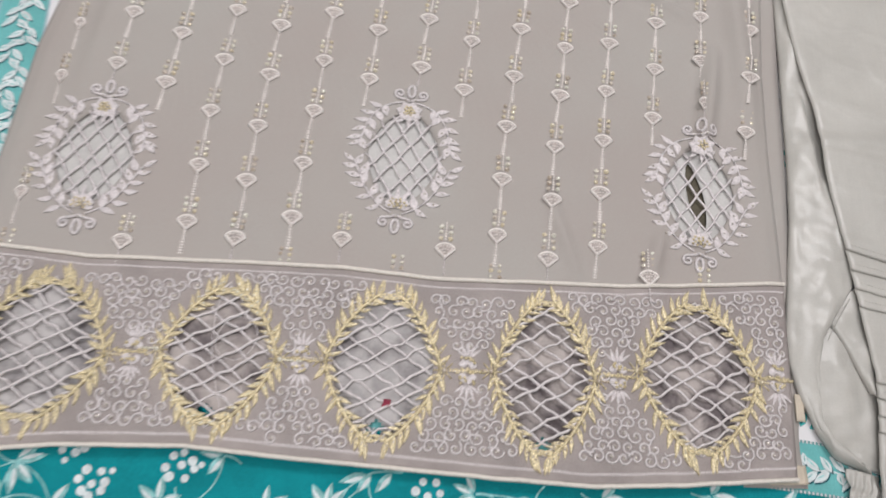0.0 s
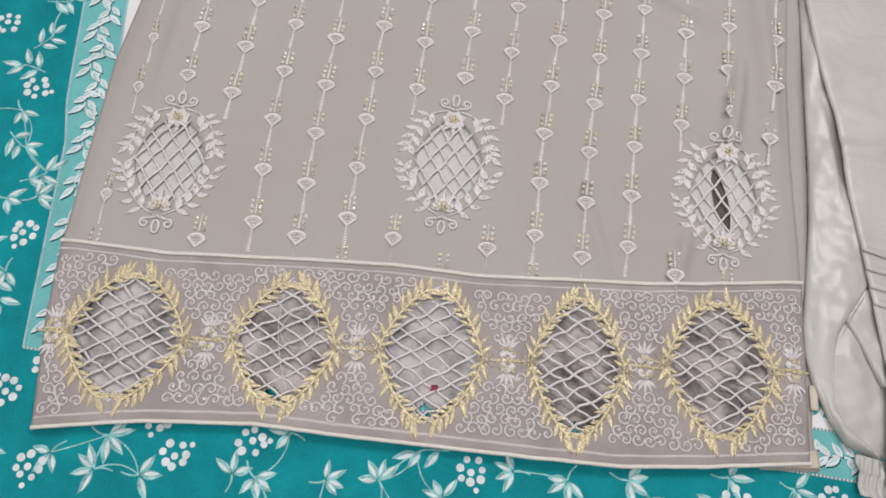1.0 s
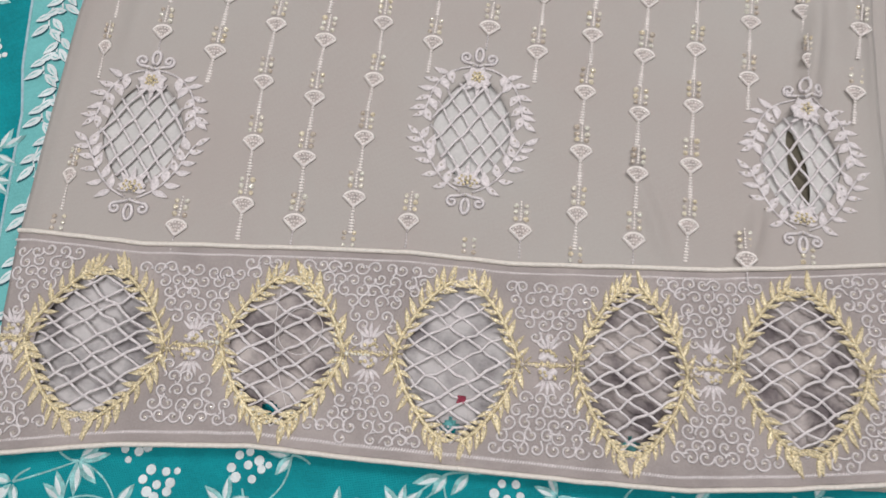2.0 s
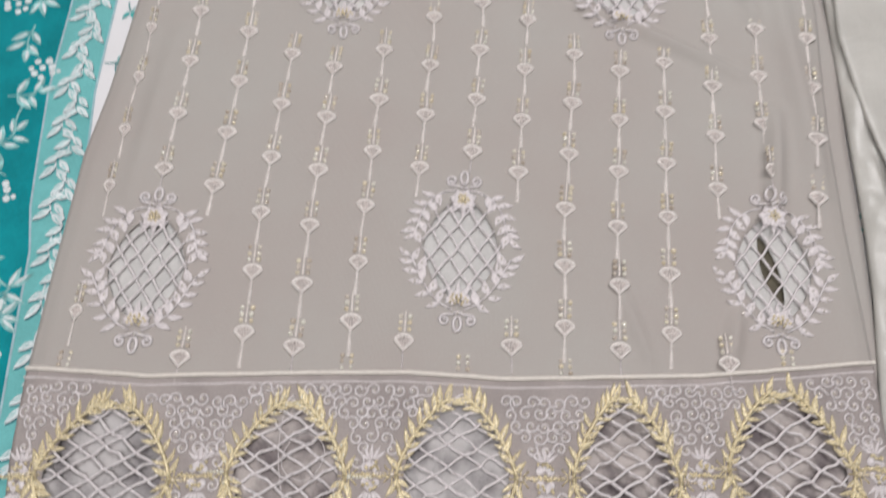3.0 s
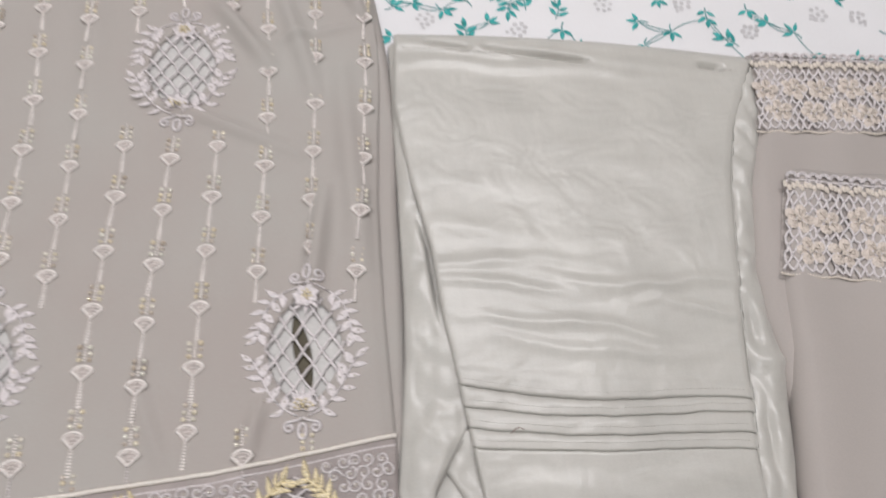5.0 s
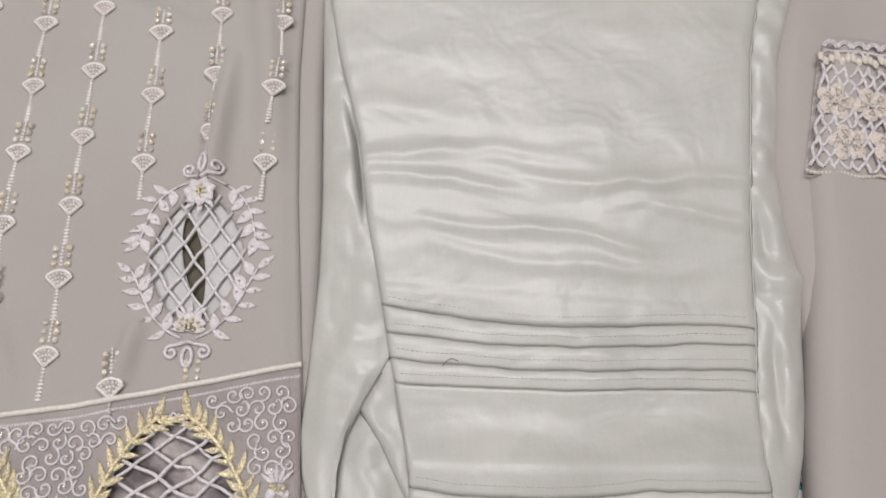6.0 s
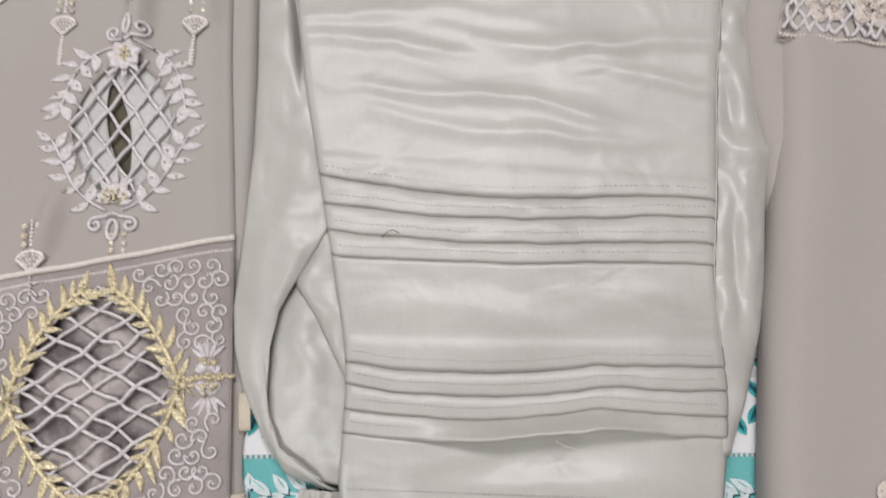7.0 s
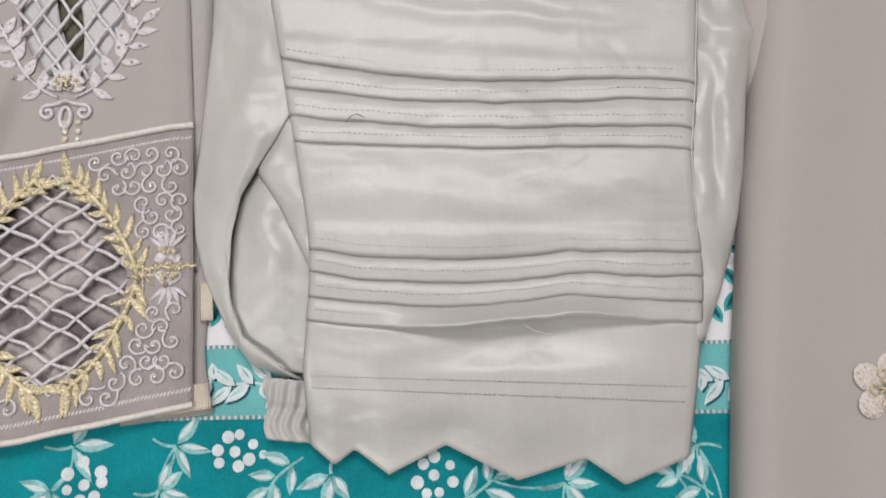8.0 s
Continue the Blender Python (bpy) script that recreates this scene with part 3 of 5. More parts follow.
surface("front_leg", verts, faces, SATIN, trousers, "smooth front leg panel with two groups of pin tucks", thick=0.0003)


def strip_between(left, right, n, m, h, seed, crown=1.0, base=0.002, span=1.0):
    """Cloth between two edge curves (lists of x, y from top to bottom), crowned in the middle."""
    def along(c, t):
        d = [0.0]
        for p, q in zip(c, c[1:]):
            d.append(d[-1] + math.dist(p, q))
        t *= d[-1]
        return table(t, d, [p[0] for p in c]), table(t, d, [p[1] for p in c])

    def g(u, v):
        (x0, y0), (x1, y1) = along(left, v), along(right, v)
        x, y = x0 + (x1 - x0) * u, y0 + (y1 - y0) * u
        z = base + h * max(0.0, math.sin(math.pi * span * u ** crown)) ** 0.6 + (0.0026 * noise.noise((x * 45, y * 36, seed)) + 0.0017 * noise.noise((x * 90, y * 75, seed + 3))) * min(1, 6 * min(u, 1 - u))
        return x, y, z
    return sheet_grid(n, m, g)


OUTER = ((0.312, 0.545), (0.309, 0.397), (0.306, 0.292), (0.303, 0.247), (0.297, 0.20), (0.2915, 0.160), (0.292, 0.138), (0.296, 0.118), (0.308, 0.089), (0.318, 0.074), (0.342, 0.065))
FLAP = ((0.335, 0.545), (0.335, 0.397), (0.345, 0.30), (0.348, 0.25), (0.343, 0.199), (0.327, 0.176), (0.3155, 0.158), (0.310, 0.135), (0.3085, 0.110), (0.312, 0.090), (0.330, 0.072))
v, f = strip_between(OUTER, FLAP, 30, 150, 0.0070, 3.3, 0.85, 0.002, 0.74)
# the fold sinks away beside the front leg and leaves a dark slit
sunk = []
for x, y, z in v:
    d = table(y, TL_Y, TL_X) - x
    sink = math.exp(-(abs(y - 0.318) / 0.034) ** 3) * smooth01((0.0065 - d) / 0.004)
    sunk.append((x, y, z + (0.0006 - z) * sink))
v = sunk
surface("folded_leg_edge", v, f, SATIN, trousers, "rounded fold of the under leg", thick=0.0014)
INNER_L = ((0.325, 0.185), (0.312, 0.155), (0.308, 0.125), (0.307, 0.100), (0.312, 0.085), (0.325, 0.070))
INNER_R = ((0.352, 0.195), (0.354, 0.160), (0.358, 0.130), (0.358, 0.105), (0.356, 0.085), (0.350, 0.066))
v, f = strip_between(INNER_L, INNER_R, 20, 50, 0.003, 9.1, 1.0, 0.0015)
surface("inner_fold", v, f, SATIN, trousers, "hollow inner fold of the under leg", thick=0.0012)
v, f = strip_between(((0.336, 0.196), (0.322, 0.172), (0.335, 0.150), (0.348, 0.120)), ((0.352, 0.196), (0.354, 0.17), (0.354, 0.145), (0.352, 0.115)), 10, 30, 0.0035, 1.9, 1.0, 0.0045)
surface("diagonal_fold", v, f, SATIN, trousers, "narrow diagonal fold", thick=0.001)
# elastic cuff that peeks out below the fold
v, f = sheet_grid(40, 24, lambda a, b: (0.3235 + 0.024 * a - 0.001 * math.sin(b * 9), 0.038 + 0.029 * b - 0.004 * a, 0.0035 + 0.004 * math.sin(math.pi * min(1, a + 0.12)) ** 0.5 + 0.0011 * math.sin(a * 26 + 3 * math.sin(b * 5)) * math.sin(math.pi * b) ** 0.5 - 0.0018 * math.exp(-((b - 0.5) / 0.08) ** 2)))
surface("elastic_cuff", v, f, SATIN, trousers, "gathered elastic cuff", thick=0.001)
RIGHT_IN = ((0.635, 0.505), (0.598, 0.43), (0.582, 0.38), (0.569, 0.32), (0.556, 0.265), (0.545, 0.198), (0.537, 0.163), (0.534, 0.127), (0.532, 0.096), (0.526, 0.066))
RIGHT_OUT = ((0.648, 0.512), (0.638, 0.462), (0.6276, 0.4264), (0.606, 0.376), (0.595, 0.330), (0.5877, 0.303), (0.5850, 0.262), (0.5870, 0.226), (0.5800, 0.197), (0.5712, 0.1515), (0.5646, 0.128), (0.5572, 0.1086), (0.5486, 0.0894), (0.5383, 0.068))


def right_side():
    vv, ff = strip_between(RIGHT_IN, RIGHT_OUT, 26, 110, 0.0085, 6.6, 1.0, 0.0025)
    out = []
    for k, (x, y, z) in enumerate(vv):
        u = (k % 27) / 26
        dent = math.exp(-((u - 0.52 + (y - 0.17) * 1.5) / 0.13) ** 2) * math.exp(-((y - 0.175) / 0.035) ** 2)
        knot = math.exp(-((y - 0.2255) / 0.004) ** 2) * smooth01(u)
        dent2 = math.exp(-((u - 0.45) / 0.15) ** 2) * math.exp(-((y - 0.255) / 0.018) ** 2)
        out.append((x, y, z + 0.0026 * noise.noise((x * 95, y * 60 + x * 40, 4.0)) * min(1, 6 * min(u, 1 - u)) - 0.0048 * dent - 0.003 * dent2 + 0.0035 * knot))
    return out, ff


v, f = right_side()
surface("side_fold", v, f, SATIN, trousers, "creased side fold past the seam", thick=0.0012)

# ---- the dupatta: a folded shawl with cutwork lace ends ----
dupatta = thing("dupatta", (0, 0, 0), "folded taupe chiffon dupatta with cream cutwork lace borders", "dupatta")
DU_L = ((0.641, 0.517), (0.624, 0.43), (0.602, 0.376), (0.591, 0.330), (0.5835, 0.300), (0.581, 0.262), (0.584, 0.228), (0.579, 0.190), (0.568, 0.1228), (0.555, 0.055), (0.544, -0.006), (0.520, -0.13), (0.493, -0.30))
DU_U = ((0.634, 0.386), (0.612, 0.336), (0.598, 0.284), (0.5890, 0.228), (0.5775, 0.181), (0.5640, 0.122), (0.5515, 0.058), (0.5410, -0.006), (0.517, -0.13), (0.490, -0.30))
DU_DIR = Vector((0.98, -0.14))


def dupatta_layer(edge, width, z0, seed, n=60, m=110):
    def g(u, v):
        d = [0.0]
        for p, q in zip(edge, edge[1:]):
            d.append(d[-1] + math.dist(p, q))
        t = v * d[-1]
        x, y = table(t, d, [p[0] for p in edge]), table(t, d, [p[1] for p in edge])
        x, y = x + DU_DIR.x * width * u, y + DU_DIR.y * width * u
        r = smooth01(u * width / 0.012)
        fold = 0.0015 * noise.noise((x * 18 + y * 5, y * 3, seed)) + 0.0012 * math.sin(u * width * 95 + 2 * noise.noise((x * 3, y * 3, seed)))
        return x, y, 0.001 + (z0 + fold - 0.001) * (0.1 + 0.9 * r ** 0.5)
    return sheet_grid(n, m, g)


v, f = dupatta_layer(DU_L, 0.32, 0.010, 5.0)
surface("lower_layer", v, f, CHIFFON, dupatta, "lower folded layer of chiffon", thick=0.0008)
v, f = dupatta_layer(DU_U, 0.32, 0.0165, 12.0)
surface("upper_layer", v, f, CHIFFON, dupatta, "upper folded layer of chiffon", thick=0.0008)


# ---- embroidery on the kurta ----
rng = random.Random(7)


def on_kurta(x, y, h=0.0):
    return x, y, kurta_z(x, y) + h


def shared(name, verts, faces, mat):
    me = bpy.data.meshes.new(name)
    me.from_pydata(verts, [], faces)
    me.materials.append(mat)
    me.polygons.foreach_set("use_smooth", [True] * len(me.polygons))
    return me


def set_down(name, me, x, y, h, angle, parent, size=1.0, flip=1.0, width=1.0):
    ob = new(name, me)
    ob.parent = parent
    ob.location = on_kurta(x, y, h)
    ob.rotation_euler = (0.0, 0.0, angle)
    ob.scale = (size, size * flip * width, size)
    return ob


def stitched_leaf(length, width, h):
    """A padded satin-stitch leaf with a groove down its middle, along x from the origin."""
    n = 6
    verts, faces = [], []
    for i in range(n + 1):
        t = i / n
        w = width / 2 * math.sin(math.pi * min(1.0, t * 0.97 + 0.03) ** 0.78)
        bend = 0.10 * length * math.sin(math.pi * t) * 0.5
        for s, z in ((-1, 0.0), (-0.55, h), (0, h * 0.55), (0.55, h), (1, 0.0)):
            verts.append((t * length, bend + s * w, z))
    for i in range(n):
        for k in range(4):
            a = i * 5 + k
            faces.append((a, a + 5, a + 6, a + 1))
    return verts, faces


def spiral(x, y, r, start, turns, sign, n=14, r_end=0.25):
    """Points of a curl that winds inwards from radius r."""
    out = []
    for i in range(n + 1):
        t = i / n
        a = start + sign * turns * 2 * math.pi * t
        rr = r * (1 - (1 - r_end) * t)
        out.append((x + rr * math.cos(a), y + rr * math.sin(a)))
    return out


def thread_on(points, r, h=0.0005, sides=4, taper=0.0):
    return tube([on_kurta(x, y, h) for x, y in points], r, sides, taper)


def bez(p0, p1, p2, n=8):
    return [((1 - t) ** 2 * p0[0] + 2 * t * (1 - t) * p1[0] + t * t * p2[0], (1 - t) ** 2 * p0[1] + 2 * t * (1 - t) * p1[1] + t * t * p2[1]) for t in [i / n for i in range(n + 1)]]


SILVER_LEAF = shared("stitched_leaf", *stitched_leaf(0.0105, 0.0043, 0.0010), LEAFTHREAD)
GOLD_LEAF = shared("stitched_leaf", *stitched_leaf(0.0100, 0.0040, 0.0013), GOLD)
LONG_PETAL = shared("petal", *stitched_leaf(0.0125, 0.0040, 0.0010), LEAFTHREAD)
ROUND_PETAL = shared("petal", *stitched_leaf(0.0078, 0.0080, 0.0014), LEAFTHREAD)
LACE_KNOTS = [bead_at(0.0060 + 0.0036 * math.sqrt(k / 12) * math.cos(k * 2.4), 0.0034 * math.sqrt(k / 12) * math.sin(k * 2.4), 0.0010, 0.0007) for k in range(12)]
LACE_PETAL = shared("petal", *piece(domed([(0.0058 + 0.0050 * math.cos(t * 0.524), 0.0046 * math.sin(t * 0.524)) for t in range(12)], 0.0014), *LACE_KNOTS), LACETHREAD)


def lattice(cx, cy, lean, a, b, w, h, r, seed, slack=0.08):
    """Two families of slack cords that cross in an oval cutout."""
    rr = random.Random(seed)
    out = []
    k = h / w
    reach = b + k * a
    for sign in (1, -1):
        c = -reach + h * 0.5 + rr.uniform(-0.1, 0.1) * h
        while c < reach:
            xs = [i / 40 * 2 * a - a for i in range(41)]
            ins = [x for x in xs if (abs(x) / a) ** PINCH + (abs(sign * k * x + c) / b) ** PINCH < 1]
            if len(ins) > 3:
                pts = []
                m = max(5, len(ins) // 3)
                off = rr.uniform(-1, 1) * h * slack
                for i in range(m + 1):
                    x = ins[0] + (ins[-1] - ins[0]) * i / m
                    y = sign * k * x + c + off + 0.0007 * math.sin(x / w * 2 * math.pi * 1.0 + sign) * 1.2
                    x += rr.uniform(-1, 1) * 0.005 * slack
                    y += rr.uniform(-1, 1) * 0.006 * slack
                    wx, wy = motif_world((cx, cy, lean), x, y)
                    e = 1 - (x / a) ** 2 - (y / b) ** 2
                    pts.append((wx, wy, kurta_z(wx, wy) + 0.0006 - 0.0012 * max(0, e) + sign * 0.0003))
                out.append(tube(pts, r * rr.uniform(0.85, 1.15), 5))
            c += h * rr.uniform(0.93, 1.07)
    return out


# the wreath's right half, in millimetres from the motif's middle: stems, then leaves with their direction in degrees
WREATH_STEMS = (((4, 46), (11, 44.5), (18, 41), (25, 34), (29, 26), (31, 17), (32.5, 10)), ((35, -7), (31, -14), (27, -23), (21, -33), (13, -41), (4, -45.5)))
WREATH_OUTER = ((20, 39.5, 22), (25, 34, 4), (28.5, 27.5, -10), (30, 20, -22), (32, 13, -14), (33, 9, -38), (35, -7.5, 38), (32, -12.5, 10), (28.5, -20, 10), (25, -27.5, 0), (19.5, -35.5, -6), (13, -41, -24))
WREATH_INNER = ((18, 41, -95), (24, 35, -122), (28, 27, -125), (30, 18.5, -125), (32, 11, -112), (31.5, -11, 116), (28.5, -18.5, 120), (25.5, -26, 108), (20, -33.5, 112), (13.5, -40.5, 98))


def build_motif(m, seed):
    rr = random.Random(seed)
    sx, sy = m[3] / 0.0432, m[4] / 0.0585

    def at(x, y):
        return motif_world(m, x * sx, y * sy)
    cords = lattice(m[0], m[1], m[2], m[3] * 0.67, m[4] * 0.72, 0.0140, 0.0200, 0.0010, seed)
    motif = surface("lattice_motif", *cords[0], SILVER, kurta, "oval cutwork motif with corded lattice and leaf wreath")
    for c in cords[1:]:
        surface("lattice_cord", *c, SILVER, motif)
    stems, beads = [], []
    for sg in (-1, 1):
        for branch in WREATH_STEMS:
            line = [p for a, b, c in zip(branch, branch[1:], branch[2:]) for p in bez(((a[0] + b[0]) / 2, (a[1] + b[1]) / 2), b, ((b[0] + c[0]) / 2, (b[1] + c[1]) / 2), 3)]
            line = [branch[0]] + line + [branch[-1]]
            stems.append(thread_on([at(sg * x * 0.001, y * 0.001) for x, y in line], 0.0009, 0.0006))
        for leaves, wide in ((WREATH_OUTER, 1.0), (WREATH_INNER, 1.35)):
            for lx, ly, deg in leaves:
                ang = math.radians(deg + rr.uniform(-9, 9))
                ang = (ang if sg > 0 else math.pi - ang) + m[2]
                wx, wy = at(sg * (lx + rr.uniform(-0.6, 0.6)) * 0.001, (ly + rr.uniform(-0.6, 0.6)) * 0.001)
                size = rr.uniform(0.95, 1.15)
                set_down("leaf", SILVER_LEAF, wx, wy, 0.0006, ang, motif, size, rr.choice((1, -1)), wide)
                if rr.random() < 0.6:
                    beads.append(bead_at(*on_kurta(wx + 0.0055 * math.cos(ang), wy + 0.0055 * math.sin(ang), 0.0012), 0.0011))
        for ay in (0.055, -0.055):
            up = 1 if ay > 0 else -1
            curl = [(0.0, up * 0.047), (sg * 0.004, up * 0.0485)] + spiral(sg * 0.0085, up * 0.0530, 0.0040, math.pi / 2 + (math.pi if up > 0 else 0) + sg * 0.3, 1.25, sg * up, 13)
            stems.append(thread_on([at(*p) for p in curl], 0.0013, 0.0007))
    for up in (1, -1):
        drop = [(0.0026 * math.sin(2 * math.pi * i / 12), up * (0.0555 - 0.0052 * math.cos(2 * math.pi * i / 12))) for i in range(13)]
        stems.append(thread_on([at(*p) for p in drop], 0.0014, 0.0007))
        for px in (-0.0035, 0.0, 0.0035):
            beads.append(bead_at(*on_kurta(*at(px, up * 0.0478), 0.0008), 0.0012))
    v, f = piece(*stems)
    surface("corded_stem", v, f, SILVER, motif)
    # flowers above and below the lattice
    for up, fy in ((1, 0.0375), (-1, -0.0385)):
        for k in range(7 if up > 0 else 5):
            ang = (k * 2 * math.pi / 7 + 0.3) if up > 0 else (0.1 + k * (math.pi - 0.2) / 4)
            wx, wy = at(0.0018 * math.cos(ang), fy + 0.001 * math.sin(ang))
            set_down("petal", ROUND_PETAL, wx, wy, 0.0012, ang + m[2], motif, 1.1 if up > 0 else 1.0)
        if up < 0:
            wx, wy = at(-0.009, fy - 0.002)
            set_down("petal", LONG_PETAL, wx, wy, 0.001, -0.12 + m[2], motif, 0.8)
            wx, wy = at(0.009, fy - 0.002)
            set_down("petal", LONG_PETAL, wx, wy, 0.001, math.pi + 0.12 + m[2], motif, 0.8)
        for ang in (-0.75, 0.0, 0.75):
            a2 = (-math.pi / 2 if up > 0 else math.pi / 2) + ang
            wx, wy = at(0.003 * math.cos(a2), fy + 0.004 * math.sin(a2))
            set_down("petal", LONG_PETAL, wx, wy, 0.0007, a2 + m[2], motif, 0.86)
        gold = []
        for k in range(15):
            ang, rad = k * 2.4, 0.0007 * math.sqrt(k) * 1.6
            gold.append(bead_at(*on_kurta(*at(rad * math.cos(ang) * (1.6 if up < 0 else 1), fy + 0.0018 * up * 0 + rad * math.sin(ang)), 0.0026), 0.0011))
        v, f = piece(*gold)
        surface("flower_centre", v, f, GOLD, motif, "gold beaded flower centre")
    v, f = piece(*beads)
    tagged(surface("beadwork", v, f, BEAD, motif), kind="stuff")
    return motif


for k, m in enumerate(MOTIFS):
    build_motif(m, 20 + k)


# columns of fans: x at six heights, then the first fan's height, the spacing, and how it grows
COLUMN_Y = (0.2, 0.3, 0.4, 0.5, 0.6, 0.7)
COLUMN_X = ((-0.2704, -0.2678, -0.265, -0.2633, -0.2619, -0.2604), (-0.2297, -0.2298, -0.2262, -0.2256, -0.2269, -0.228), (-0.1913, -0.1894, -0.1832, -0.1812, -0.1832, -0.186),
            (-0.1501, -0.1504, -0.1458, -0.1389, -0.1326, -0.1262), (-0.114, -0.1125, -0.1083, -0.1062, -0.1109, -0.1184), (-0.0763, -0.0725, -0.0686, -0.067, -0.0701, -0.0772),
            (-0.0376, -0.0348, -0.0302, -0.0273, -0.0295, -0.0352), (0.0044, 0.0047, 0.0095, 0.0131, 0.008, 0.0026), (0.0381, 0.0407, 0.0472, 0.0524, 0.051, 0.0448),
            (0.0753, 0.0781, 0.0867, 0.0936, 0.0907, 0.0881), (0.1137, 0.1174, 0.1249, 0.1307, 0.1295, 0.1251), (0.15, 0.1554, 0.1613, 0.1675, 0.1736, 0.1797),
            (0.1882, 0.1945, 0.2011, 0.2055, 0.2052, 0.2033), (0.2311, 0.2349, 0.2393, 0.2458, 0.2478, 0.2475), (0.2631, 0.2689, 0.2802, 0.2885, 0.2923, 0.2966))
COLUMN_RUN = ((0.2109, 0.0499, 0.0), (0.2301, 0.0475, 0.00049), (0.2244, 0.0437, 0.00066), (0.2008, 0.0458, 0.00033), (0.1921, 0.046, 0.00017), (0.2121, 0.0444, 0.00045), (0.199, 0.0448, 0.00039),
              (0.2172, 0.0439, 0.00052), (0.1983, 0.0449, 0.00039), (0.2132, 0.0464, 0.00016), (0.1979, 0.0472, 0.00001), (0.211, 0.0448, 0.00037), (0.1905, 0.0454, 0.00023), (0.2186, 0.0394, 0.00078), (0.2231, 0.0496, 0.00014))


def column_x(ci, y):
    return table(y, COLUMN_Y, COLUMN_X[ci])


def fan_mesh():
    """A small stitched fan: an open arc on top, its tip downwards at the origin's underside."""
    parts = []
    arc = [(0.0070 * math.sin(a), 0.0062 * math.cos(a) - 0.0018) for a in [-1.15 + 2.3 * i / 8 for i in range(9)]]
    outline = [(0.0, -0.0056)] + arc
    closed = outline + [outline[0]]
    parts.append(tube([(x, y, 0.0005) for x, y in closed], 0.00098, 4))
    # knotted filling
    r3 = random.Random(9)
    for share, n in ((0.84, 6), (0.62, 5), (0.40, 3), (0.2, 1)):
        for i in range(n):
            t = 0.5 + 7.0 * (i + 0.5) / n
            j = int(t)
            ax, ay = arc[j][0] + (arc[j + 1][0] - arc[j][0]) * (t - j), arc[j][1] + (arc[j + 1][1] - arc[j][1]) * (t - j)
            parts.append(bead_at(ax * share + r3.uniform(-2, 2) * 1e-4, (ay + 0.0056) * share - 0.0056 + r3.uniform(-2, 2) * 1e-4, 0.0002, 0.00078))
    return piece(*parts)


def chain_mesh(length, gauge):
    """Chain stitch along -y from the origin: small links in a row."""
    parts = []
    n = int(length / 0.0019)
    for i in range(n):
        y = -i * 0.0019
        w = gauge * (1.0 if i > n * 0.35 else 0.7)
        parts.append(domed([(w * math.cos(a), y - 0.001 + 0.00088 * math.sin(a)) for a in (0.3, 1.57, 2.84, 3.44, 4.71, 5.98)], 0.0008))
    return piece(*parts)


FAN = shared("fan", *fan_mesh(), FANTHREAD)
FANBACK = shared("fan_fill", *domed([(0.0, -0.0054)] + [(0.0066 * math.sin(a), 0.0058 * math.cos(a) - 0.0018) for a in [1.15 - 2.3 * i / 8 for i in range(9)]], 0.0004), cloth("pink taupe fill stitch", (0.60, 0.53, 0.50), 0.6, 0.4, 0.2, 1400, 0.8, patch=300))
SEQ_FAN = shared("sequin", *bead_at(0, 0, 0, 0.0018), SEQUIN)
SEQ_SPOTS = [(sg * 0.0032, 0.0080 + row * 0.0043) for row in range(3) for sg in (-1, 1)]
CHAIN = shared("chain_stitch", *chain_mesh(0.0185, 0.00165), FANTHREAD)
STEM = shared("stem_stitch", *chain_mesh(0.0150, 0.0009), FANTHREAD)
ENDLINE = shared("chain_stitch", *chain_mesh(0.0115, 0.0008), SILVER)


def in_motif(x, y, grow):
    for m in MOTIFS:
        lx, ly = motif_local(m, x, y)
        if (lx / (m[3] * grow)) ** 2 + (ly / (m[4] * grow)) ** 2 < 1:
            return True
    return False


def sew_sequins(parent, x, y, h, size, count=6):
    for dx, dy in SEQ_SPOTS[6 - count:]:
        q = new("sequin", SEQ_FAN)
        q.parent = parent
        q.location = (x + dx + rng.uniform(-3, 3) * 1e-4, y + dy + rng.uniform(-3, 3) * 1e-4, h)
        q.rotation_euler = (rng.uniform(-0.35, 0.35), rng.uniform(-0.35, 0.35), rng.uniform(0, 6))
        q.scale = (size * rng.uniform(0.85, 1.12),) * 3


